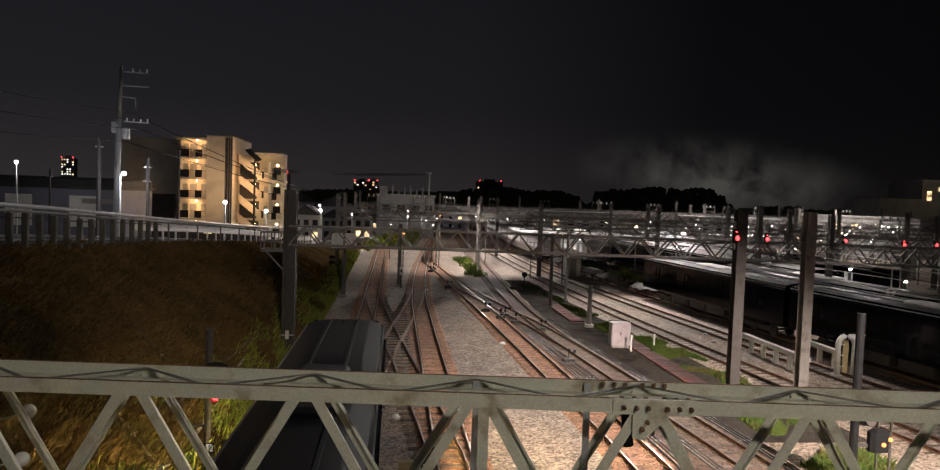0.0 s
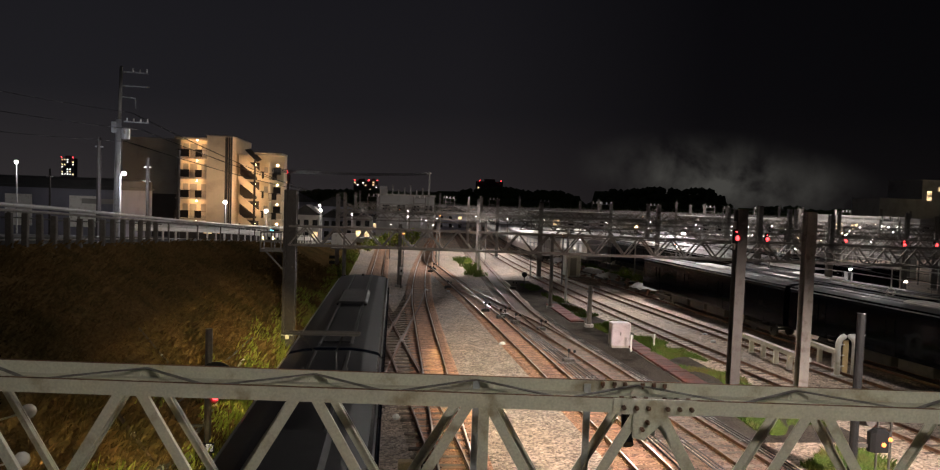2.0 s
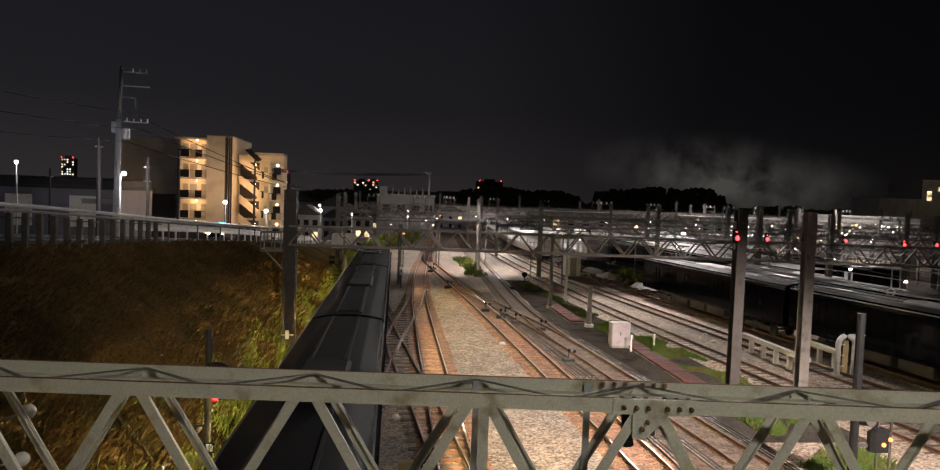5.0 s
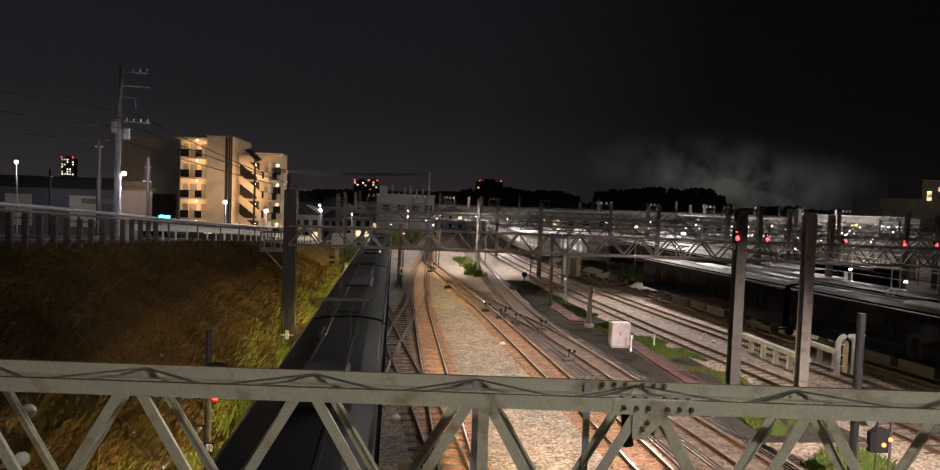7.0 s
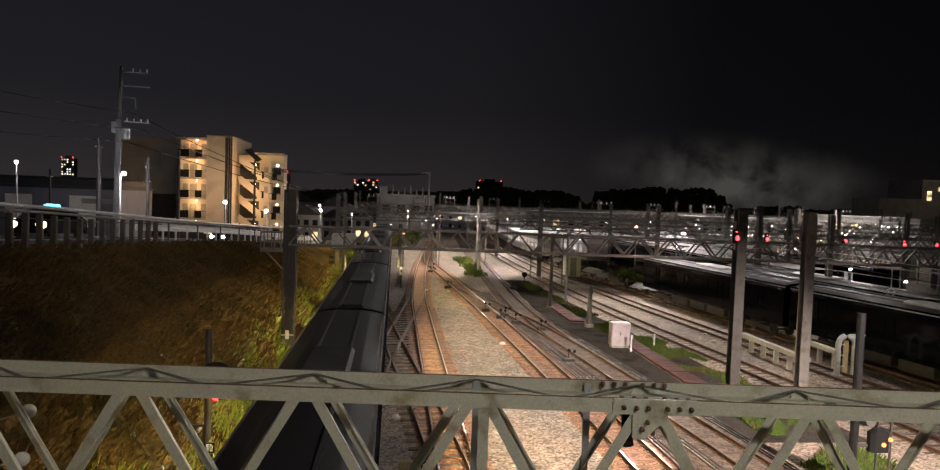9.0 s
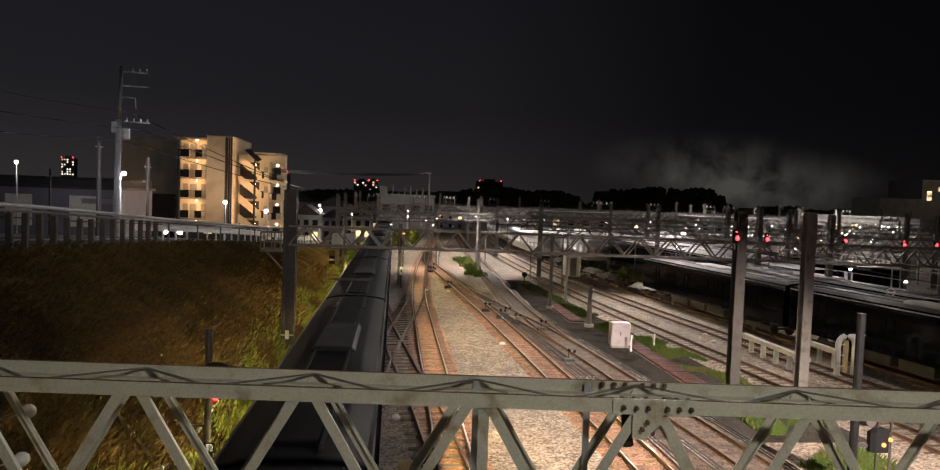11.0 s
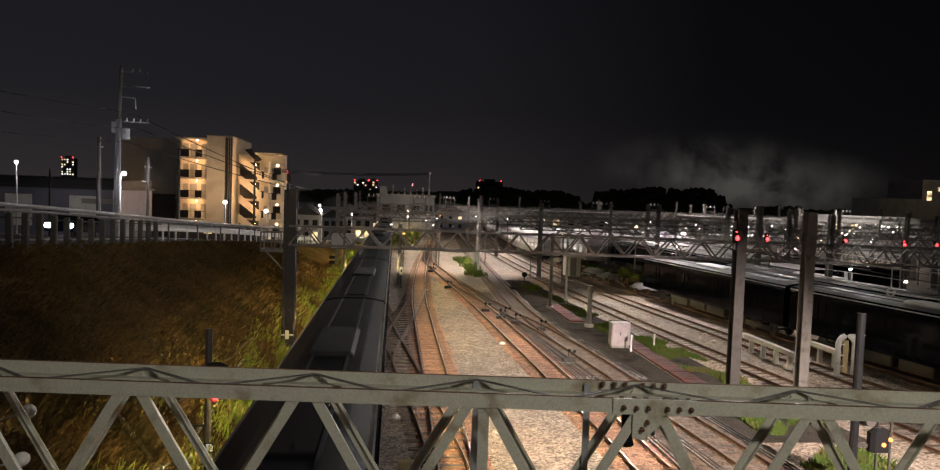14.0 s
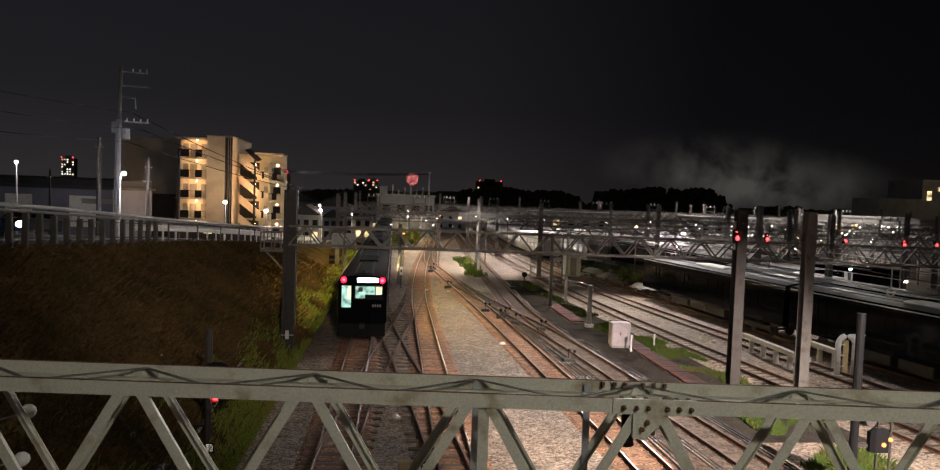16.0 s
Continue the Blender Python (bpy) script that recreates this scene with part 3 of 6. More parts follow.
def lattice_beam(a, b, high, deep, panel, ob, size=0.07, mat="mast_steel"):
    """A box lattice beam between two points; a and b are the middle of the lower face."""
    a, b = Vector(a), Vector(b)
    d = b - a
    n = max(2, int(d.length / panel))
    side = Vector((d.y, -d.x, 0)).normalized() * deep / 2
    up = Vector((0, 0, high))
    for s in (-1, 1):
        for u in (0, 1):
            part("chord", Mesh().bar(a + side * s + up * u, b + side * s + up * u, size * 1.3), mat, ob)
        m = Mesh()
        for i in range(n):
            p, q = a + d * i / n + side * s, a + d * (i + 1) / n + side * s
            mid = (p + q) / 2 + up
            m.bar(p, mid, size).bar(mid, q, size)
        part("lattice", m, mat, ob)
    m = Mesh()
    for i in range(n):
        p, q = a + d * i / n, a + d * (i + 0.5) / n
        m.bar(p + side, q - side, size * 0.8).bar(p + side + up, q - side + up, size * 0.8)
    part("lacing", m, mat, ob)


def steel_mast(x, y, top, wide, ob, base=-0.25, lattice=False, mat="mast_steel"):
    m = Mesh()
    h = wide / 2
    if lattice:
        for i in (-1, 1):
            for j in (-1, 1):
                m.bar((x + i * h, y + j * h, base), (x + i * h, y + j * h, top), 0.11, 0.11, 0, (0, 1, 0))
        m.box(x - h * 0.7, x + h * 0.7, y - h * 0.1, y + h * 0.1, base, top)
        n = int((top - base) / 0.55)
        for k in range(n):
            z0, z1 = base + (top - base) * k / n, base + (top - base) * (k + 1) / n
            s = 1 if k % 2 else -1
            for e in (-1, 1):
                m.bar((x - s * h, y + e * h, z0), (x + s * h, y + e * h, z1), 0.06, 0.02, 0, (0, 1, 0))
                m.bar((x + e * h, y - s * h, z0), (x + e * h, y + s * h, z1), 0.06, 0.02, 0, (1, 0, 0))
    else:
        m.box(x - 0.06, x + 0.06, y - h + 0.03, y + h - 0.03, base, top)
        for e in (y - h, y + h - 0.03):
            part("flange", Mesh().box(x - h, x + h, e, e + 0.03, base, top), mat, ob)
    part("mast", m, mat, ob)
    part("footing", Mesh().chamfer(x - wide, x + wide, y - wide, y + wide, base - 0.1, base + 0.22, 0.04), "concrete", ob)


def gantry(name, label, a, b, z0, masts, high=0.92, deep=0.7, wide=0.5, lattice=False, top=8.1, panel=1.5, mat="mast_steel"):
    ob = thing(name, label, "gantry", "gantries over the yard")
    lattice_beam((*a, z0), (*b, z0), high, deep, panel, ob)
    for k, t in enumerate(masts):
        x, y = a[0] + (b[0] - a[0]) * t, a[1] + (b[1] - a[1]) * t
        steel_mast(x, y, top, wide, ob, lattice=lattice, mat=mat)
    return ob


# ---- trains ----
SIDE = [(-1.36, 0.95), (-1.40, 1.2), (-1.40, 1.85), (-1.385, 2.86), (-1.38, 3.18), (-1.36, 3.38), (-1.27, 3.49)]
ROOF = [(-1.27, 3.49), (-0.85, 3.58), (-0.45, 3.62), (0.45, 3.62), (0.85, 3.58), (1.27, 3.49)]
SHELL = SIDE + ROOF[1:-1] + [(-x, z) for x, z in reversed(SIDE)]
CAR = 20.2


def carriage_meshes(body, roof, window):
    """Meshes of one carriage that runs along +y, its middle at y = 0."""
    h = CAR / 2 - 0.2
    shell = Mesh()
    n = len(SHELL)
    rows = [-h, h]
    shell.v = [(x, y, z) for y in rows for x, z in SHELL]
    shell.f = [(j, n + j, n + j + 1, j + 1) for j in range(n - 1) if j not in (2, n - 4)] + [tuple(range(n)), tuple(range(2 * n - 1, n - 1, -1)), (0, n - 1, 2 * n - 1, n)]
    shell.m = [1 if 6 <= j < n - 7 else 0 for j in range(n - 1) if j not in (2, n - 4)] + [0, 0, 0]
    # pillars between the window and door openings
    holes = sorted([(k - 0.95, k + 0.95) for k in (-4.87, 0, 4.87)] + [(k + a, k + a + 0.4) for k in (-7.3, -2.45, 2.45, 7.3) for a in (-0.5, 0.1)])
    edges = [-h] + [e for p in holes for e in p] + [h]
    for a, b in zip(edges[::2], edges[1::2]):
        for s in (-1, 1):
            shell.add([(s * 1.40, a, 1.85), (s * 1.40, b, 1.85), (s * 1.385, b, 2.86), (s * 1.385, a, 2.86)], [(0, 1, 2, 3)])
    d = {"shell": shell.data("carriage", body, roof)}
    d["strip"] = Mesh().box(-0.5, -0.36, -8.6, 8.6, 2.76, 2.81).box(0.36, 0.5, -8.6, 8.6, 2.76, 2.81).data("ceiling_light", "saloon")
    gutter = Mesh()
    for s in (-1, 1):
        gutter.box(s * 1.375 - 0.02, s * 1.375 + 0.02, -h, h, 3.35, 3.39)
    d["gutter"] = gutter.data("rain_gutter", "silver")
    ac = Mesh().chamfer(-0.62, 0.62, -2.0, 2.0, 3.56, 3.76, 0.09)
    # ledges added over the windows to screen their light from above
    d["brow"] = Mesh().box(1.36, 1.47, -h, h, 2.88, 2.91).box(-1.47, -1.36, -h, h, 2.88, 2.91).data("brow", body)
    # on the darkened roof the units stay white, standing in for its lit patch
    d["ac"] = ac.data("air_conditioner", {"grey_roof": "ac_grey", "shaded_roof": "white_roof"}.get(roof, roof))
    d["duct"] = Mesh().chamfer(-0.42, 0.42, -9.2, 9.2, 3.58, 3.66, 0.03).data("roof_duct", roof)
    d["walk"] = Mesh().box(-0.035, 0.035, -9.6, 9.6, 3.62, 3.70).data("roof_rail", "roof_strip")
    d["window"] = Mesh().box(-0.012, 0.012, -0.95, 0.95, 1.85, 2.86).data("window", window)
    d["door"] = Mesh().box(-0.012, 0.012, -0.62, -0.01, 0.98, 1.83).box(-0.012, 0.012, 0.01, 0.62, 0.98, 1.83).data("door", body)
    d["pane"] = Mesh().box(-0.016, 0.016, -0.5, -0.1, 1.84, 2.86).box(-0.016, 0.016, 0.1, 0.5, 1.84, 2.86).data("door_pane", window)
    bogie = Mesh().box(-1.05, -0.9, -1.4, 1.4, 0.35, 0.62).box(0.9, 1.05, -1.4, 1.4, 0.35, 0.62).box(-0.9, 0.9, -0.25, 0.25, 0.4, 0.7)
    for y in (-1.05, 1.05):
        bogie.tube([(-0.56, y, 0.43), (0.56, y, 0.43)], 0.08)
        for x in (-0.57, 0.57):
            bogie.tube([(x - 0.06, y, 0.43), (x + 0.06, y, 0.43)], 0.43, 16)
    d["bogie"] = bogie.data("bogie", "dark_steel")
    gear = Mesh()
    for y0, y1, w in ((-5.2, -3.4, 1.1), (-3.0, -0.6, 1.2), (-0.2, 1.9, 1.15), (2.3, 4.9, 1.2)):
        gear.chamfer(-w, w, y0, y1, 0.38, 0.95, 0.05)
    d["gear"] = gear.data("underfloor_box", "dark_steel")
    d["gangway"] = Mesh().box(-0.55, 0.55, h, h + 0.4, 1.0, 3.1).data("gangway", "rubber")
    panto = Mesh()
    for x in (-0.55, 0.55):
        panto.bar((x, -0.7, 3.72), (x, 0.7, 3.72), 0.06).tube([(x * 0.7, -0.6, 3.72), (x * 0.5, 0.75, 4.15), (x * 0.9, -0.3, 4.75)], 0.025, 6)
    panto.bar((-0.9, -0.3, 4.78), (0.9, -0.3, 4.78), 0.06).bar((-0.9, -0.05, 4.78), (0.9, -0.05, 4.78), 0.06)
    d["panto"] = panto.data("pantograph", "dark_steel")
    return d


def carriage(d, y, train, panto=False, door_sides=(-1, 1), last=False):
    car = part("carriage", d["shell"], (), train, at=pose(0, y, 0))
    part("rain_gutter", d["gutter"], (), car)
    part("added_ledge", d["brow"], (), car)
    part("air_conditioner", d["ac"], (), car, at=pose(0, 0.4, 0))
    part("roof_duct", d["duct"], (), car)
    for s in (-1, 1):
        part("roof_rail", d["walk"], (), car, at=pose(s * 0.47, 0, -0.02))
    for s in door_sides:
        for k in (-7.3, -2.45, 2.45, 7.3):
            part("door", d["door"], (), car, at=pose(s * 1.402, k, 0))
            part("door_pane", d["pane"], (), car, at=pose(s * 1.406, k, 0))
        for k in (-4.87, 0, 4.87):
            part("window", d["window"], (), car, at=pose(s * 1.402, k, 0))
    for k in (-6.8, 6.8):
        part("bogie", d["bogie"], (), car, at=pose(0, k, 0))
    part("underfloor_box", d["gear"], (), car)
    part("ceiling_light", d["strip"], (), car)
    if not last:
        part("gangway", d["gangway"], (), car)
    if panto:
        part("pantograph", d["panto"], (), car, at=pose(0, 6.6, 0))
    return car


def cab_end(car, s):
    """The driver's end of a carriage: black front, slanted brow, windows, lamps and sign; s: -1 for the tail end."""
    h = CAR / 2 - 0.2
    at = pose(0, s * h, 0, 0, 0, 0 if s > 0 else 180)
    front = Mesh()
    n = len(SHELL)
    front.v = [(x, 0, z) for x, z in SHELL] + [(x * 0.97, 0.22, 0.95 + (z - 0.95) * 0.985) for x, z in SHELL]
    front.f = [(j, j + 1, n + j + 1, n + j) for j in range(n - 1)] + [tuple(range(n, 2 * n)), (0, n, 2 * n - 1, n - 1)]
    front.m = [0] * len(front.f)
    mask = part("cab_front", front, "navy", car, at=at)
    for x in (-1.065, 1.065):
        part("tail_lamp_housing", Mesh().tube([(x, 0.2, 3.38), (x, 0.23, 3.38)], 0.17, 14), "black", mask)
        # the wide red disc round the core also stands in for the lamp's halo
        part("tail_lamp", Mesh().tube([(x, 0.24, 3.38), (x, 0.28, 3.38)], 0.16, 14).ball((x, 0.28, 3.38), 0.07, 8, 1), ("tail", "tail_core") if s < 0 else ("black", "black"), mask, "glowing red tail lamp" if s < 0 else "")
    # seen from behind, +x of this space is mirrored
    part("destination_sign", Mesh().chamfer(-0.83, 0.30, 0.22, 0.262, 3.26, 3.5, 0.02), "led_sign" if s < 0 else "black", mask, "bright white destination sign")
    part("window_frame", Mesh().box(-1.14, 0.47, 0.222, 0.236, 2.28, 3.1), "black", mask)
    part("cab_window", Mesh().box(-1.08, 0.41, 0.236, 0.248, 2.36, 3.03), "cab_light" if s < 0 else "black", mask, "lit pale green cab window")
    part("cab_desk", Mesh().box(-1.08, -0.12, 0.25, 0.262, 2.36, 2.58).box(-0.72, -0.68, 0.25, 0.262, 2.58, 3.03), "black", mask)
    if s < 0:
        part("saloon_door", Mesh().box(-1.05, -0.74, 0.2485, 0.2505, 2.60, 3.01), "window_warm", mask, "warm light through the saloon door")
        part("saloon_door", Mesh().box(0.66, 0.82, 0.2505, 0.2525, 2.36, 3.01), "window_warm", mask, "warm light through the saloon door")
        part("cab_panel", Mesh().box(0.0, 0.26, 0.2485, 0.2505, 2.72, 2.97), "shed_wall", mask)
    part("door_window", Mesh().box(0.64, 1.16, 0.236, 0.25, 1.84, 3.05), "cab_light" if s < 0 else "black", mask, "lit pale green door window")
    part("door_frame", Mesh().box(0.57, 1.23, 0.222, 0.238, 1.1, 3.11), "navy", mask)
    for i in range(4):
        part("number_bar", Mesh().box(-1.02 + i * 0.13, -0.95 + i * 0.13, 0.222, 0.238, 1.88, 2.02), "silver", mask)
    part("skirt", Mesh().chamfer(-1.3, 1.3, -0.2, 0.2, 0.2, 0.95, 0.05), "black", mask)
    part("coupler", Mesh().box(-0.14, 0.14, 0.1, 0.55, 0.7, 0.98), "dark_steel", mask)
    part("antenna", Mesh().tube([(0, -1.0, 3.55), (0, -1.0, 3.78)], 0.05).box(-0.3, 0.3, -1.06, -0.94, 3.58, 3.62), "dark_steel", mask)


def passing_train():
    tr = thing("commuter_train", "dark navy eight-car commuter train with lit windows running on the track", "train")
    d = carriage_meshes("navy", "grey_roof", "glass")
    for k in range(8):
        car = carriage(d, -CAR / 2 - k * CAR, tr, panto=k in (1, 3, 5), last=k == 7)
        if k == 0:
            cab_end(car, 1)
        if k == 7:
            cab_end(car, -1)
    return tr


def parked_train(line, y0, cars, body, roof, label, window="dark_glass"):
    """A stabled train: its carriages follow the bend of the track."""
    tr = thing("stabled_train", label, "train", "stabled trains")
    d = carriage_meshes(body, roof, window)
    for k in range(cars):
        y = y0 + k * CAR
        s = (line(y + 10) - line(y - 10)) / 20
        car = part("carriage", d["shell"], (), tr, at=pose(line(y), y, 0, 0, 0, -math.degrees(math.atan(s))))
        part("rain_gutter", d["gutter"], (), car)
        part("air_conditioner", d["ac"], (), car, at=pose(0, 0.4, 0))
        part("roof_duct", d["duct"], (), car)
        for q in (-7.3, -2.45, 2.45, 7.3):
            part("door", d["door"], (), car, at=pose(-1.402, q, 0))
            part("door_pane", d["pane"], (), car, at=pose(-1.406, q, 0))
        for q in (-4.87, 0, 4.87):
            part("window", d["window"], (), car, at=pose(-1.402, q, 0))
        for q in (-6.8, 6.8):
            part("bogie", d["bogie"], (), car, at=pose(0, q, 0))
        part("underfloor_box", d["gear"], (), car)
        if k % 2:
            part("pantograph", d["panto"], (), car, at=pose(0, 6.6, 0))
    return tr


# ---- the place ----
ground()
bank()
road()
near_gantry()
gantry("portal_gantry", "grey steel lattice gantry carrying overhead wires across the yard", (-5.1, 36.4), (58, 29.8), 5.55, (0.0,), lattice=True, wide=0.5, top=8.25, mat="mast_dark")
TRAIN = passing_train()
parked_train(LINE_7, 31.5, 2, "navy", "shaded_roof", "dark navy train parked in the yard with pale roofs")


def row(x):
    return lambda y: LINE_7(y) + x


for k, (y0, cars, body, roof, label) in enumerate((
        (26, 2, "navy", "shaded_roof", "dark blue train parked in the yard under lamps"),
        (62, 6, "navy", "white_roof", "dark blue train parked in the yard under lamps"),
        (75, 6, "silver", "white_roof", "silver train with white roof parked in the yard"),
        (66, 6, "navy", "grey_roof", "dark blue train parked in the yard under lamps"),
        (90, 5, "silver", "white_roof", "silver train with white roof parked in the yard"))):
    parked_train(row(4.3 * (k + 1)), y0, cars, body, roof, label, "window_dim" if k > 1 else "dark_glass")

parked_train(LINE_7, 104, 4, "silver", "white_roof", "silver train with white roof parked in the yard", "window_dim")
parked_train(row(4.3), 98, 4, "silver", "white_roof", "silver train with white roof parked in the yard", "window_dim")

for x, y, steel in ((14.5, 28.9, "mast_dark"), (17.57, 28.9, "mast_steel")):
    ob = thing("steel_mast", "tall weathered grey steel catenary mast", "mast", "catenary masts")
    steel_mast(x, y, 8.05, 0.42, ob, mat=steel)


# ---- the town beside the road ----
def road_fence():
    """Posts and rails along the edge of the bank, then a white guard fence farther down the road."""
    ob = thing("road_fence", "weathered concrete-post fence with steel rails above the slope", "fence")
    post = Mesh().chamfer(-0.1, 0.1, -0.085, 0.085, -0.45, 0.92, 0.02).data("post", "old_concrete")
    for k in range(24):
        y = 14.9 + k
        part("post", post, (), ob, at=pose(bank_top(y) + 0.12, y, road_z(y) + 0.03 * math.sin(7 * k), 0, 0.8 * math.sin(3 * k), 0))
    for z, r in ((0.78, 0.03), (0.12, 0.03)):
        part("rail", Mesh().tube([(bank_top(14 + i), 14 + i, road_z(14 + i) + z) for i in range(26)], r, 6), "dark_steel", ob)
    rail_z = curve((4, 8.5), (24, 7.5), (28, 7.29), (34, 6.9), (43, 6.32), (59, 5.4), (81, 4.36), (92, 3.8))
    for dz, r, mat in ((-0.06, 0.075, "galvanised"), (-0.24, 0.05, "mast_steel")):
        part("top_rail", Mesh().tube([(bank_top(4 + 2 * i) + 0.05, 4 + 2 * i, rail_z(4 + 2 * i) + dz) for i in range(44)], r, 8), mat, ob)
    for k in range(16):
        y = 15 + 5 * k
        part("rail_post", Mesh().box(bank_top(y) + 0.0, bank_top(y) + 0.08, y - 0.04, y + 0.04, road_z(y) - 0.2, rail_z(y) - 0.2), "mast_steel", ob)
    gd = thing("guard_fence", "white steel guard fence along the road", "fence")
    post = Mesh().tube([(0, 0, -0.3), (0, 0, 0.95)], 0.06, 8).data("post", "white_paint")
    y = 36.0
    while y < 100:
        part("post", post, (), gd, at=pose(bank_top(y) - 0.25, y, road_z(y)))
        y += 2.0
    beam = [(-0.02, 0.42), (0.03, 0.46), (0.03, 0.56), (-0.01, 0.6), (-0.01, 0.64), (0.03, 0.68), (0.03, 0.8), (-0.02, 0.84)]
    part("beam", Mesh().sweep(beam, [(bank_top(36 + 2 * i) - 0.18, 36 + 2 * i, road_z(36 + 2 * i)) for i in range(32)]), "white_paint", gd)
    part("rail", Mesh().tube([(bank_top(36 + 2 * i) - 0.2, 36 + 2 * i, road_z(36 + 2 * i) + 0.97) for i in range(32)], 0.04, 6), "white_paint", gd)


def street_lamp(x, y, top, power, mat="street_white", arm=0.0, colour=WHITE, radius=0.17):
    z0 = road_z(min(y, 190)) if x < -9 else -0.21
    ob = thing("street_lamp", "slim grey street lamp with a glaring white head", "lamp", "street lamps")
    part("pole", Mesh().tube([(x, y, z0 - 0.1), (x, y, top)], 0.09, 8, r1=0.06), "galvanised", ob)
    part("arm", Mesh().tube([(x, y, top), (x + arm + 0.02, y - 0.1, top + 0.15)], 0.04, 6), "galvanised", ob)
    part("head", Mesh().ball((x + arm, y - 0.15, top + 0.12), radius, 10, 0, 0.85), mat, ob, "glaring lamp head", smooth=True)
    if power:
        lamp("street_light", "POINT", (x + arm + 0.5, y - 1.3, top - 0.1), power, colour, None, 0.2)
    return ob


def utility_pole():
    x, y = -23.0, 62.9
    ob = thing("utility_pole", "tall grey concrete utility pole with crossarms and wires", "utility pole")
    part("pole", Mesh().tube([(x - 0.15, y, 3.2), (x + 0.15, y, 18.1)], 0.20, 12, r1=0.12), "concrete", ob, smooth=True)
    part("sleeve", Mesh().tube([(x - 0.12, y, 5.6), (x, y, 13.7)], 0.235, 12), "galvanised", ob, smooth=True)
    for z, a, b, pins in ((17.65, 0.35, 2.3, 3), (16.5, 0.1, 2.45, 0), (13.55, 0.4, 2.4, 4)):
        part("crossarm", Mesh().bar((x + a, y, z), (x + b, y, z - 0.05), 0.1), "galvanised", ob)
        for k in range(pins):
            q = x + b - 0.1 - k * 0.55
            part("insulator", Mesh().tube([(q, y, z), (q, y, z + 0.28)], 0.08, 8, r1=0.05), "insulator", ob)
    part("bracket", Mesh().tube([(x, y, 15.6), (x + 1.3, y, 15.5), (x + 1.35, y, 14.6)], 0.05, 6), "galvanised", ob)
    part("transformer", Mesh().tube([(x + 0.55, y, 12.1), (x + 0.55, y, 13.0)], 0.35, 12), "galvanised", ob)
    part("junction_box", Mesh().chamfer(x - 0.5, x - 0.1, y - 0.3, y + 0.3, 12.6, 13.5, 0.05), "galvanised", ob)
    for k, (xa, za, zb, yb) in enumerate(((1.9, 12.9, 13.9, 30), (0.6, 11.9, 12.3, 30), (1.0, 14.3, 15.4, 30))):
        w = thing("power_cable", "sagging black power cable between poles", "cable", "power cables")
        pts = [(x + xa - 12 * t, y + (yb - y) * t, za + (zb - za) * t - 2.2 * t * (1 - t)) for t in [i / 16 for i in range(17)]]
        part("span", Mesh().tube(pts, 0.022, 5), "black", w)
        pts = [(x + xa + 9 * t, y + 45 * t, za + (8.5 - za) * t - 1.2 * t * (1 - t)) for t in [i / 12 for i in range(13)]]
        part("span", Mesh().tube(pts, 0.045, 5), "black", w)
    for px, py, z1, r in ((-23.6, 60.5, 12, 0.22), (-19.6, 59.8, 10.5, 0.16), (-19.9, 60.5, 9.4, 0.09), (-24.5, 85, 12.5, 0.22), (-17.4, 92, 12.0, 0.16), (-32.5, 72, 9.6, 0.12)):
        p = thing("service_pole", "dark slender service pole beside the road", "pole", "service poles")
        part("pole", Mesh().tube([(px, py, road_z(py) - 0.1), (px, py, z1)], r, 8, r1=r * 0.7), "mast_dark" if r > 0.1 else "galvanised", p)
        part("clamp", Mesh().box(px - 0.3, px + 0.3, py - 0.06, py + 0.06, z1 - 0.8, z1 - 0.7), "galvanised", p)
    for k in range(4):
        w = thing("power_cable", "sagging black power cable between poles", "cable", "power cables")
        part("span", Mesh().tube([(-15 + 22 * t, 90 + 60 * t, 10.6 + k * 0.12 + (12.9 - 10.6) * t - 1.3 * t * (1 - t)) for t in [i / 12 for i in range(13)]], 0.04, 5), "black", w)


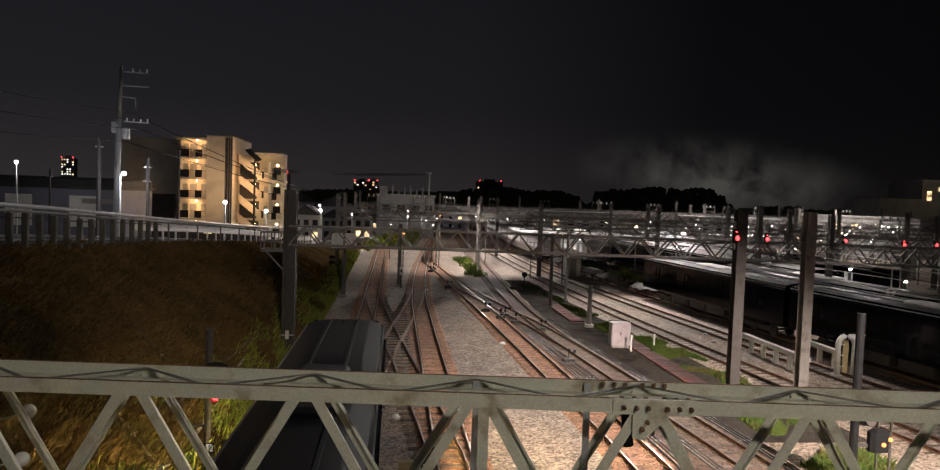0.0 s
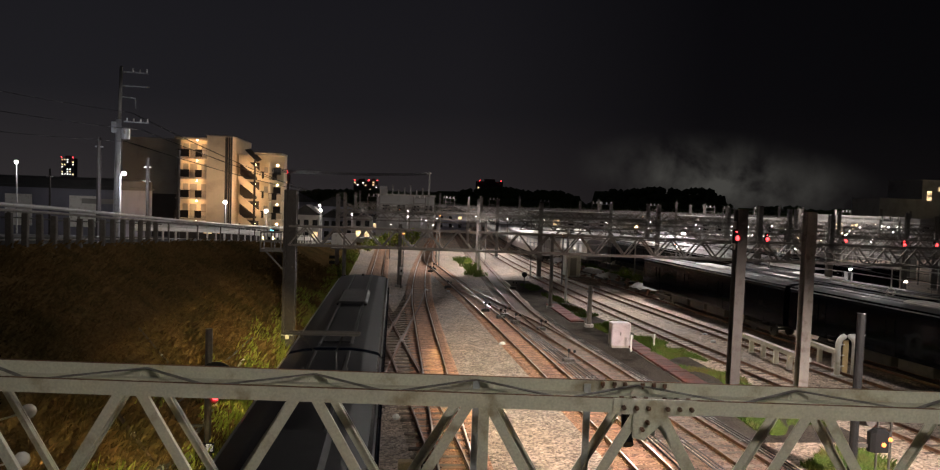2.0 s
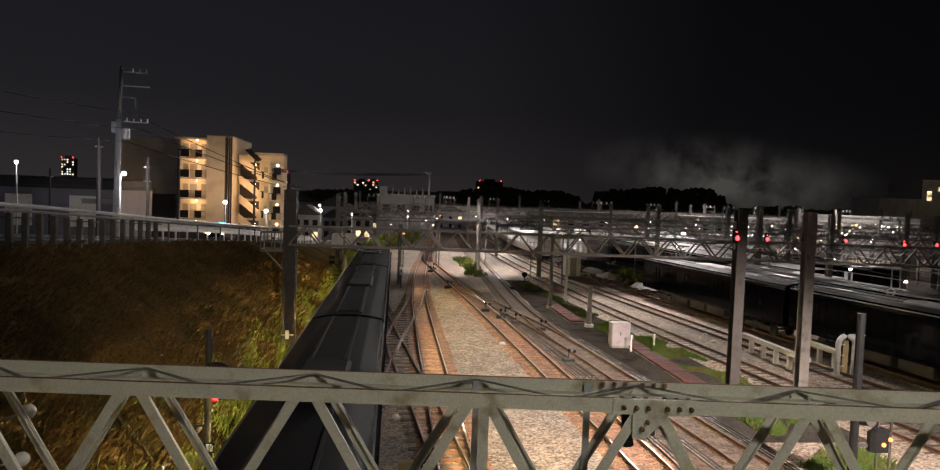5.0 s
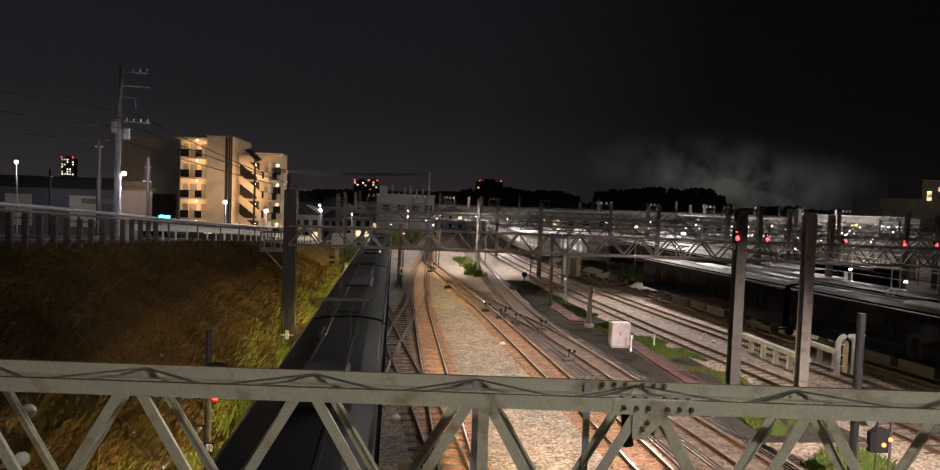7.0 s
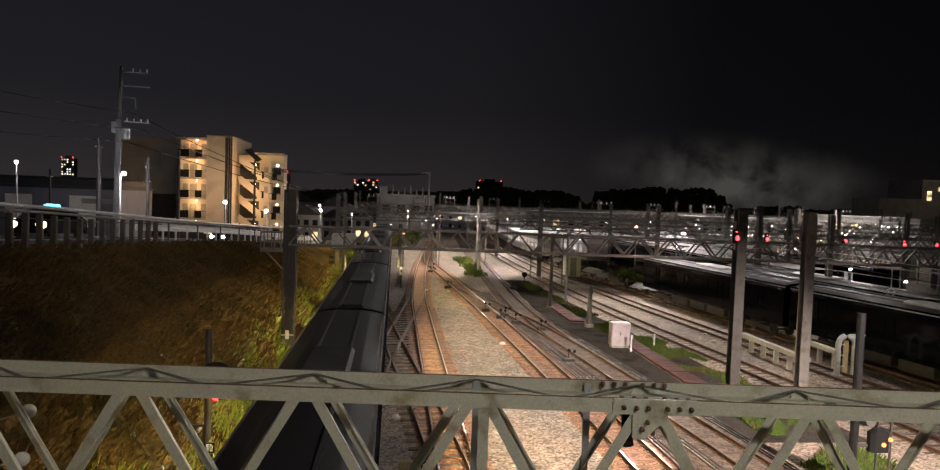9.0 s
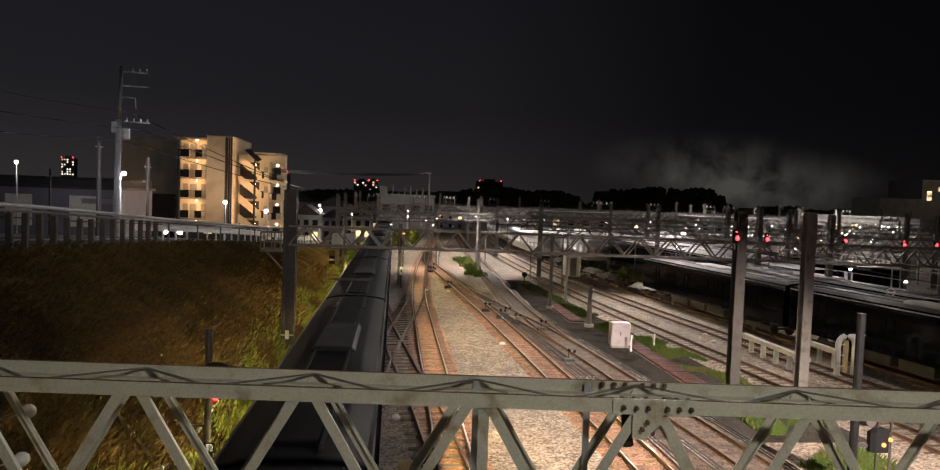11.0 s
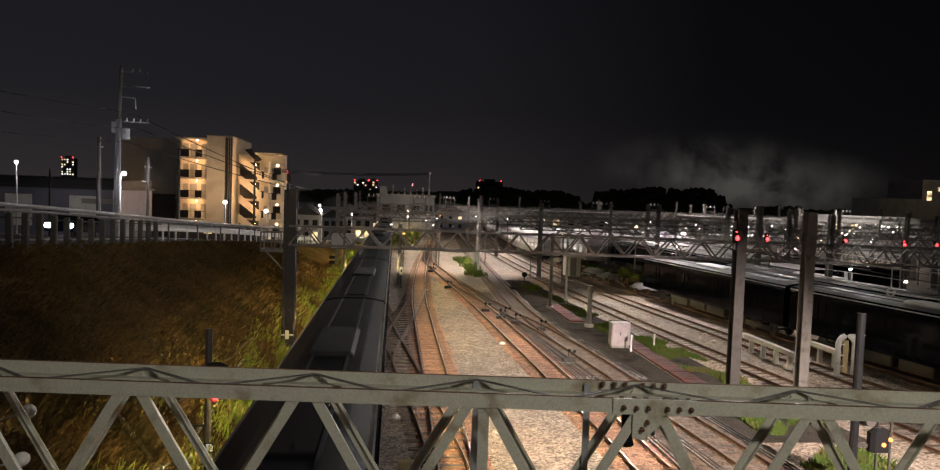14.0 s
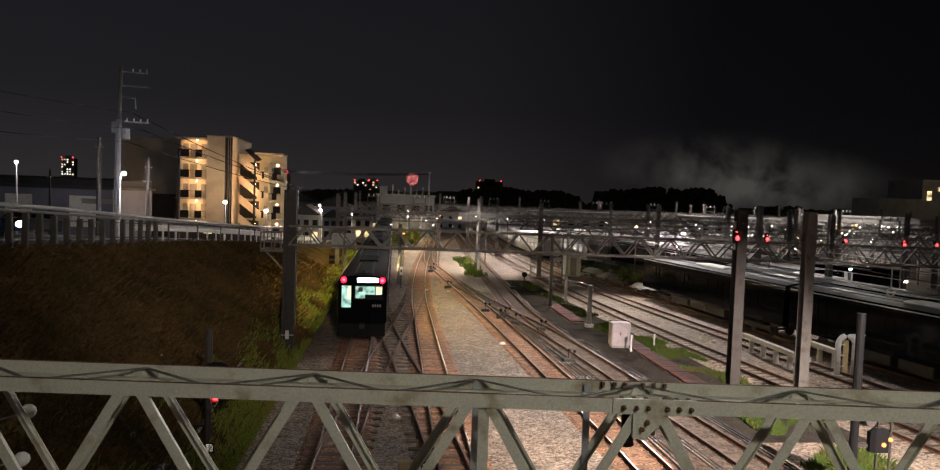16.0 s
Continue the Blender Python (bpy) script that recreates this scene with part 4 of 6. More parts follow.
def apartment_block():
    """Five storeys: open galleries at one end, a plain gable, a pipe shaft, stepped stairs and a second gallery."""
    ob = thing("apartment_block", "five-storey cream apartment block with warmly lit open galleries", "apartment building")
    y0, y1 = 108.2, 122.0
    floors = [1.0, 3.95, 6.9, 9.85, 12.8]
    for m in (Mesh().box(-31.6, -27.3, y0 + 2.2, y1, 0.6, 15.4), Mesh().box(-27.3, -23.7, y0, y1, 0.6, 15.9), Mesh().box(-23.7, -17.0, y0 + 5.0, y0 + 7.5, 0.6, 13.7)):
        part("wall", m, "plaster", ob, "cream rendered wall")
    part("roof", Mesh().box(-31.8, -27.3, y0 - 0.2, y1, 15.4, 15.65).box(-27.35, -23.65, y0 - 0.05, y1, 15.9, 16.05).box(-21.0, -16.9, y0 + 2.4, y0 + 7.5, 13.7, 13.95), "concrete", ob)
    for z in floors:
        part("gallery_floor", Mesh().box(-31.7, -27.3, y0, y0 + 2.2, z - 0.18, z), "concrete", ob)
        par = Mesh().box(-31.7, -27.3, y0, y0 + 0.06, z + 0.98, z + 1.05)
        for k in range(22):
            par.box(-31.68 + k * 0.2, -31.65 + k * 0.2, y0 + 0.01, y0 + 0.05, z, z + 1.0)
        part("railing", par, "mast_steel", ob)
        for a, b in ((-31.3, -29.75), (-28.9, -27.95)):
            part("screen", Mesh().box(a, b, y0 - 0.05, y0 - 0.01, z + 0.05, z + 1.12), "black", ob, "dark balcony screen")
        for a in (-31.2, -30.2, -28.6):
            part("door", Mesh().box(a, a + 0.75, y0 + 2.14, y0 + 2.24, z, z + 2.05), "grey_wall", ob)
        part("window", Mesh().box(-29.9, -29.2, y0 + 2.15, y0 + 2.23, z + 1.1, z + 2.0), "grey_wall", ob)
        part("gallery_lamp", Mesh().ball((-28.9, y0 + 0.9, z + 2.5), 0.13, 8), "warm_lamp", ob)
    for z in floors[:-1]:
        # stepped stair flights with solid sloping parapets
        for k, (a, b, s) in enumerate(((-23.3, -19.9, -1),)):
            h = 2.95
            p = [(a, y0 + 2.4, z + h + 0.9), (b, y0 + 2.4, z + 1.1), (b, y0 + 2.4, z - 0.1), (a, y0 + 2.4, z + h - 0.4)]
            q = [(u, y0 + 2.55, w) for u, v, w in p]
            part("stair_parapet", Mesh().add(p + q, [(0, 1, 2, 3), (7, 6, 5, 4), (0, 4, 5, 1), (1, 5, 6, 2), (2, 6, 7, 3), (3, 7, 4, 0)]), "plaster", ob)
            part("stair_flight", Mesh().bar((a, y0 + 3.3, z + h - 0.3), (b, y0 + 3.3, z), 1.3, 0.2), "concrete", ob)
    for z in floors[:-1]:
        part("gallery_floor", Mesh().box(-20.6, -16.9, y0 + 2.6, y0 + 5.0, z - 0.18, z), "concrete", ob)
        part("gallery_parapet", Mesh().box(-20.6, -18.9, y0 + 2.6, y0 + 2.7, z, z + 1.1), "plaster", ob)
        part("railing", Mesh().box(-18.9, -16.9, y0 + 2.6, y0 + 2.65, z + 0.95, z + 1.05).box(-18.9, -18.85, y0 + 2.6, y0 + 2.65, z, z + 1.0).box(-17.0, -16.95, y0 + 2.6, y0 + 2.65, z, z + 1.0), "mast_steel", ob)
        part("screen", Mesh().box(-18.4, -17.7, y0 + 2.52, y0 + 2.56, z + 0.05, z + 1.1), "black", ob)
        part("door", Mesh().box(-20.0, -19.25, y0 + 4.92, y0 + 5.04, z, z + 2.05), "grey_wall", ob)
        for x in (-20.9, -17.6):
            part("gallery_lamp", Mesh().ball((x, y0 + 2.5, z + 2.3), 0.17, 8), "warm_lamp", ob)
        part("screen", Mesh().box(-20.3, -19.6, y0 + 2.52, y0 + 2.56, z + 0.25, z + 1.3), "black", ob)
        part("divider", Mesh().box(-19.0, -18.85, y0 + 2.6, y0 + 5.0, z, z + 2.77), "plaster", ob)
        part("gallery_post", Mesh().box(-17.05, -16.9, y0 + 2.6, y0 + 2.75, z, z + 2.77), "plaster", ob)
    for z in floors[:-1]:
        # flat dark panels give the stairwell its shade; the wall has no opening
        part("stair_shade", Mesh().box(-23.6, -20.7, y0 + 4.88, y0 + 4.98, z + 0.1, z + 2.7), "dark_wall", ob)
        part("gallery_window", Mesh().box(-18.6, -17.5, y0 + 4.9, y0 + 4.98, z + 0.9, z + 2.0), "black", ob)
        part("eave", Mesh().box(-20.7, -16.85, y0 + 2.5, y0 + 2.62, z - 0.22, z + 0.02), "plaster", ob)
    for x in (-24.5, -24.1, -23.78):
        part("drain_pipe", Mesh().tube([(x, y0 - 0.12, 0.6), (x, y0 - 0.12, 15.8)], 0.12 if x > -24.4 else 0.2, 8), "dark_wall", ob)
    part("solar_roof", Mesh().add([(-22.4, y0 + 2.3, 14.3), (-20.6, y0 + 2.3, 12.6), (-20.2, y0 + 3.9, 13.0), (-21.9, y0 + 3.9, 14.6), (-22.4, y0 + 2.3, 14.2), (-20.6, y0 + 2.3, 12.5), (-20.2, y0 + 3.9, 12.9), (-21.9, y0 + 3.9, 14.5)],
                                  [(0, 1, 2, 3), (7, 6, 5, 4), (0, 4, 5, 1), (1, 5, 6, 2), (2, 6, 7, 3), (3, 7, 4, 0)]), "dark_roof", ob)
    part("base_wall", Mesh().box(-31.5, -27.4, y0 - 3.0, y0 - 0.1, 0.6, 3.6).box(-27.4, -19, y0 - 4.0, y0 - 3.0, 0.4, 3.3), "dark_wall", ob)
    for x in (-26.6, -25.9, -24.6):
        part("window", Mesh().box(x, x + 0.45, y0 - 4.06, y0 - 4.0, 2.0, 2.5), "window_warm", ob)
    # light of the gallery lamps
    for z in floors[1:]:
        lamp("gallery_light", "POINT", (-29.4, y0 + 0.6, z + 2.35), 170, SODIUM, None, 0.15)
    for z in floors[1:4]:
        lamp("gallery_light", "POINT", (-20.6, y0 + 1.0, z + 2.2), 230, SODIUM, None, 0.15)
    lamp("forecourt_light", "POINT", (-25.4, y0 - 5.5, 8.5), 800, (1.0, 0.66, 0.38), None, 0.3)
    return ob


def town_buildings():
    ob = thing("office_block", "large plain grey building with a dark ground floor", "building")
    part("wall", Mesh().box(-41.5, -32.8, 115, 130, 7.3, 15.6), "grey_wall", ob)
    part("ground_floor", Mesh().box(-41.4, -32.9, 114.95, 130, 0.2, 7.3), "dark_wall", ob)
    part("parapet", Mesh().box(-41.6, -32.7, 114.9, 130, 15.6, 15.8), "grey_wall", ob)
    ob = thing("warehouse", "long pale warehouse with a dark low roof", "warehouse")
    part("wall", Mesh().box(-62, -33.5, 90, 104, 1.5, 7.7), "shed_wall", ob)
    part("roof", Mesh().chamfer(-62.5, -33.2, 89.6, 104.5, 7.7, 8.1, 0.1).chamfer(-62, -33.6, 92, 104.5, 8.1, 9.1, 0.3), "dark_roof", ob)
    for x in (-45.6, -38.4):
        part("loading_door", Mesh().box(x, x + 3.0, 89.92, 90.0, 3.2, 6.9), "white_paint", ob)
    part("sign_board", Mesh().box(-37, -33, 89.9, 89.98, 6.0, 6.6), "grey_wall", ob)
    rnd = random.Random(8)
    spots = [(-14.2, 118, 4.2, 6.3, 1), (-10.4, 124, 3.6, 5.6, 0), (-6.3, 128, 4.6, 5.8, 1), (-12.5, 150, 8, 7.6, 0), (-1.5, 162, 7, 6.6, 0), (14, 175, 7, 6.4, 0), (-22, 160, 9, 8.4, 0), (5.5, 190, 8, 6.8, 1)]
    for x, y, w, h, lit in spots:
        hs = thing("house", "two-storey house with a dark pitched roof" if lit == 0 else "white two-storey house with small windows", "house", "houses beyond the tracks")
        e = h * 0.74
        part("wall", Mesh().box(x - w / 2, x + w / 2, y, y + 7, -0.3, e), "grey_wall" if lit else "shed_wall", hs)
        part("roof", Mesh().add([(x - w / 2 - 0.3, y - 0.3, e), (x + w / 2 + 0.3, y - 0.3, e), (x + w / 2 + 0.3, y + 7.3, e), (x - w / 2 - 0.3, y + 7.3, e), (x, y - 0.3, h), (x, y + 7.3, h)],
                                [(0, 4, 5, 3), (1, 2, 5, 4), (0, 1, 4), (3, 5, 2), (0, 3, 2, 1)]), "dark_roof", hs)
        for k in range(3):
            for z in (e * 0.2, e * 0.62):
                part("window", Mesh().box(x - w / 2 + 0.4 + k * w / 3, x - w / 2 + 1.2 + k * w / 3, y - 0.05, y, z, z + 1.0), "window_warm" if rnd.random() < 0.12 else "black", hs)
    # substation block and its poles
    ob = thing("substation", "grey concrete substation with poles and insulators on the roof", "substation")
    part("wall", Mesh().box(-3.7, 8.2, 150, 160, -0.3, 8.3), "grey_wall", ob)
    part("roof_slab", Mesh().box(-3.9, 8.4, 149.8, 160.2, 8.3, 8.6), "concrete", ob)
    for k in range(9):
        x = -3.0 + k * 1.25
        part("roof_insulator", Mesh().tube([(x, 151, 8.6), (x, 151, 9.6 + 0.5 * (k % 3))], 0.16, 8, r1=0.1), "concrete", ob)
    part("roof_house", Mesh().chamfer(-3.2, -1.6, 151, 154, 8.6, 10.2, 0.1), "grey_wall", ob)
    for x in (-2.5, 0.5, 3.5, 6.2):
        part("window", Mesh().box(x, x + 1.6, 149.95, 150.0, 5.2, 6.4), "black", ob)
    p = thing("service_pole", "pale pole with a crossarm beside the substation", "pole", "service poles")
    part("pole", Mesh().tube([(7.0, 149.2, -0.2), (7.0, 149.2, 13.4)], 0.22, 8, r1=0.15), "concrete", p)
    part("crossarm", Mesh().bar((3.6, 149.2, 13.0), (7.4, 149.2, 13.2), 0.12), "galvanised", p)


def tower_block(x, y, w, h, storeys, lit, seed, reds=True, mat="dark_wall"):
    ob = thing("tower_block", "distant tower block with scattered lit windows", "building", "distant towers")
    part("wall", Mesh().box(x - w / 2, x + w / 2, y, y + w * 0.6, -2, h), mat, ob)
    part("roof_house", Mesh().box(x - w / 5, x + w / 5, y + 1, y + w * 0.3, h, h + 3), mat, ob)
    rnd = random.Random(seed)
    cols = max(3, int(w / 3.2))
    for i in range(cols):
        for k in range(storeys):
            if rnd.random() < lit:
                a, z = x - w / 2 + (i + 0.25) * w / cols, h - 2.8 - k * 3.0
                part("window", Mesh().box(a, a + w / cols * 0.5, y - 0.12, y - 0.02, z, z + 1.5), rnd.choice(("window_warm", "window_white")), ob)
    if reds:
        for s in (-0.42, 0.42):
            part("warning_light", Mesh().ball((x + s * w, y - 1, h + 0.9), 0.7, 6), "red_far", ob, "red obstruction light")


def far_woods(x0, x1, y, base, height, seed, bumps=3.0):
    """A wooded ridge: a dark slope with many uneven clumps of leaves along its crest."""
    rnd = random.Random(seed)
    m = Mesh()
    n = int((x1 - x0) / 2.2)
    for i in range(n):
        t = i / n
        x = x0 + (x1 - x0) * t
        e = min(1, 6 * t, 6 * (1 - t)) ** 0.6
        top = base + height * e * (0.78 + 0.22 * noise.noise((x * 0.035, seed, 0))) 
        for k in range(5):
            r = bumps * (0.45 + 0.6 * rnd.random())
            z = base + (top - base) * (1 - 0.22 * k) + 1.1 * (rnd.random() - 0.5)
            c = (x + 2 * rnd.random(), y + rnd.random() * 8 - k * 2, z - r)
            q = len(m.v)
            m.ball(c, r, 7, 0, 0.9)
            for j in range(q, len(m.v)):
                v = Vector(m.v[j])
                m.v[j] = tuple(v + (v - Vector(c)) * 0.3 * noise.noise(v * 0.9))
    m.add([(x0, y + 6, base - 8), (x1, y + 6, base - 8), (x1 - (x1 - x0) * 0.06, y + 6, base + height * 0.62), (x0 + (x1 - x0) * 0.06, y + 6, base + height * 0.62)], [(0, 1, 2, 3)])
    solo("far_woods", m, "leaf", "dark wooded ridge on the skyline", "woods", "stuff")


def smoke():
    """Pale drifting smoke far behind the ridge, as soft layers of a distant backdrop."""
    mat = bpy.data.materials.new("smoke")
    mat.use_nodes = True
    n, l = mat.node_tree.nodes, mat.node_tree.links
    n.remove(n["Principled BSDF"])
    co, no, no2 = n.new("ShaderNodeTexCoord"), n.new("ShaderNodeTexNoise"), n.new("ShaderNodeTexNoise")
    no.inputs["Scale"].default_value, no.inputs["Detail"].default_value, no.inputs["Roughness"].default_value = 0.016, 6, 0.55
    no.inputs["Distortion"].default_value = 0.25
    l.new(co.outputs["Object"], no.inputs["Vector"])
    grad = n.new("ShaderNodeTexGradient")
    grad.gradient_type = "SPHERICAL"
    mp = n.new("ShaderNodeMapping")
    mp.inputs["Scale"].default_value = (1 / 190, 0, 1 / 60)
    l.new(co.outputs["Object"], mp.inputs[0])
    l.new(mp.outputs[0], grad.inputs[0])
    st = n.new("ShaderNodeMapRange")
    st.inputs[1].default_value, st.inputs[2].default_value = 0.36, 0.72
    l.new(no.outputs[0], st.inputs[0])
    mul = n.new("ShaderNodeMath")
    mul.operation = "MULTIPLY"
    soft = n.new("ShaderNodeMath")
    soft.operation = "POWER"
    soft.inputs[1].default_value = 1.7
    l.new(grad.outputs["Fac"], soft.inputs[0])
    l.new(soft.outputs[0], mul.inputs[0])
    l.new(st.outputs[0], mul.inputs[1])
    k = n.new("ShaderNodeMath")
    k.operation = "MULTIPLY"
    k.inputs[1].default_value = 2.2
    k.use_clamp = True
    l.new(mul.outputs[0], k.inputs[0])
    # the smoke's pale lit look is emission set into the sheet
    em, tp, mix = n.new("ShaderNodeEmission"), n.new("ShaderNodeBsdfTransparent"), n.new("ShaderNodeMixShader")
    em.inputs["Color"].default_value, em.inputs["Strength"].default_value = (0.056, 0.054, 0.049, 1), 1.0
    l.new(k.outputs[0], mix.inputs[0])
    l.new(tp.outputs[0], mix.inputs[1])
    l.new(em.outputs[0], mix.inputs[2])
    l.new(mix.outputs[0], n["Material Output"].inputs["Surface"])
    M["smoke"] = mat
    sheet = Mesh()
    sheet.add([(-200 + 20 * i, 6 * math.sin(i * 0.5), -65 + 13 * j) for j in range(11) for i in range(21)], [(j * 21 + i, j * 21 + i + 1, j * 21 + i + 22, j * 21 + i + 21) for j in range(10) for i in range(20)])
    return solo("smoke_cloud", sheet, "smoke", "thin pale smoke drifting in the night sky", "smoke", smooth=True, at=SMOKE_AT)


SMOKE_AT = pose(366, 790, 38, 0, 6, -26)


# ---- the yard ----
def overhead_line(line, y0, y1, span=42.0, z=5.15, mat="wire"):
    ob = thing("overhead_line", "thin contact wire hung from a messenger wire over the track", "overhead wire", "overhead wires")
    ys = [y0 + (y1 - y0) * i / 60 for i in range(61)]

    def mz(y):
        u = ((y - 34) / span) % 1.0
        return z + 0.35 + 0.6 * (2 * u - 1) ** 2
    part("contact_wire", Mesh().tube([(line(y), y, z) for y in ys], 0.014, 5), mat, ob)
    part("messenger_wire", Mesh().tube([(line(y), y, mz(y)) for y in ys], 0.014, 5), mat, ob)
    d = Mesh()
    y = y0
    while y < y1:
        d.tube([(line(y), y, z), (line(y), y, mz(y))], 0.007, 4)
        y += 4.5
    tagged(part("droppers", d, mat, ob), kind="stuff")


def signal_on_beam(x, y, z, r=0.15):
    ob = thing("railway_signal", "black railway signal showing a red light", "signal", "red signals")
    k = r / 0.15
    part("backboard", Mesh().chamfer(x - 0.2 * k, x + 0.2 * k, y, y + 0.1, z - 0.5 * k, z + 0.4 * k, 0.06 * k), "black", ob)
    part("hood", Mesh().tube([(x, y, z - 0.1), (x, y - 0.18, z - 0.1)], r * 1.1, 12, caps=False), "black", ob)
    part("lens", Mesh().ball((x, y - 0.06, z - 0.1), r, 10), "red_light", ob, "glowing red lens")
    part("lens", Mesh().ball((x, y - 0.04, z + 0.22 * k), r * 0.35, 8), "red_light", ob, "faint upper red lens")
    part("bracket", Mesh().box(x - 0.05 * k, x + 0.05 * k, y + 0.1, y + 0.2, z - 0.9 * k, z + 0.9 * k), "mast_steel", ob)


def service_path():
    m = Mesh()
    ys = [24 + 2 * i for i in range(26)]
    for y in ys:
        m.v += [(LINE_4(y) + 1.25 + 0.1 * math.sin(y), y, -0.203), (max(LINE_4(y) + 1.6, LINE_5(y) - 1.7 + 0.15 * math.sin(y * 0.7)), y, -0.203)]
    m.f = [(2 * j, 2 * j + 1, 2 * j + 3, 2 * j + 2) for j in range(25)]
    m.m = [0] * 25
    solo("service_path", m, "cinder", "dark cinder path between the tracks", "path", "structure")


def dark_strip():
    """Darker brown ballast between two of the yard tracks."""
    m = Mesh()
    ys = [16 + 2 * i for i in range(25)]
    for y in ys:
        a, b = LINE_3(y) + 1.35 + 0.12 * math.sin(y), LINE_4(y) - 1.25
        m.v += [(min(a, b - 0.1), y, -0.204), (b, y, -0.204)]
    m.f = [(2 * j, 2 * j + 1, 2 * j + 3, 2 * j + 2) for j in range(24)]
    m.m = [0] * 24
    solo("darker_ballast", m, "ballast_dark", "dark brown ballast between two tracks", "ballast", "structure")


def cable_run(line, off, y0, y1, r=0.03, mat="dark_steel"):
    ob = thing("point_rod", "thin steel rods running along the track", "rod", "point rods")
    for k in range(3):
        part("rod", Mesh().tube(along(line, y0, y1, 3, off + 0.16 * k, -0.1), r, 5), mat, ob)
    y = y0 + 1
    while y < y1:
        part("stool", Mesh().box(line(y) + off - 0.08, line(y) + off + 0.42, y - 0.05, y + 0.05, -0.22, -0.11), "concrete", ob)
        y += 3.0


def ladder_frame(x, y, z, h=1.6, w=1.7):
    """An open steel frame that carries switches above a gantry."""
    ob = thing("switch_frame", "open steel frame with insulators above a gantry", "frame", "gantry top frames")
    m = Mesh()
    for s in (-1, 1):
        m.box(x + s * w / 2 - 0.06, x + s * w / 2 + 0.06, y - 0.06, y + 0.06, z, z + h)
    for k in (0.45, 0.95):
        m.box(x - w / 2, x + w / 2, y - 0.05, y + 0.05, z + h * k - 0.05, z + h * k + 0.05)
    part("frame", m, "mast_steel", ob)
    for s in (-0.5, 0, 0.5):
        part("insulator", Mesh().tube([(x + s * w * 0.8, y, z + h * 0.95), (x + s * w * 0.8, y, z + h * 0.95 + 0.35)], 0.09, 6), "insulator", ob)


def yard_lamp(x, y, z, size, mat="street_white"):
    ob = thing("yard_lamp", "small bright lamp on a pole in the rail yard", "lamp", "yard lamps")
    part("pole", Mesh().tube([(x, y, -0.2), (x, y, z)], 0.07, 6), "mast_steel", ob)
    part("head", Mesh().chamfer(x - size, x + size, y - size, y + size * 0.6, z, z + size, size * 0.3), mat, ob)


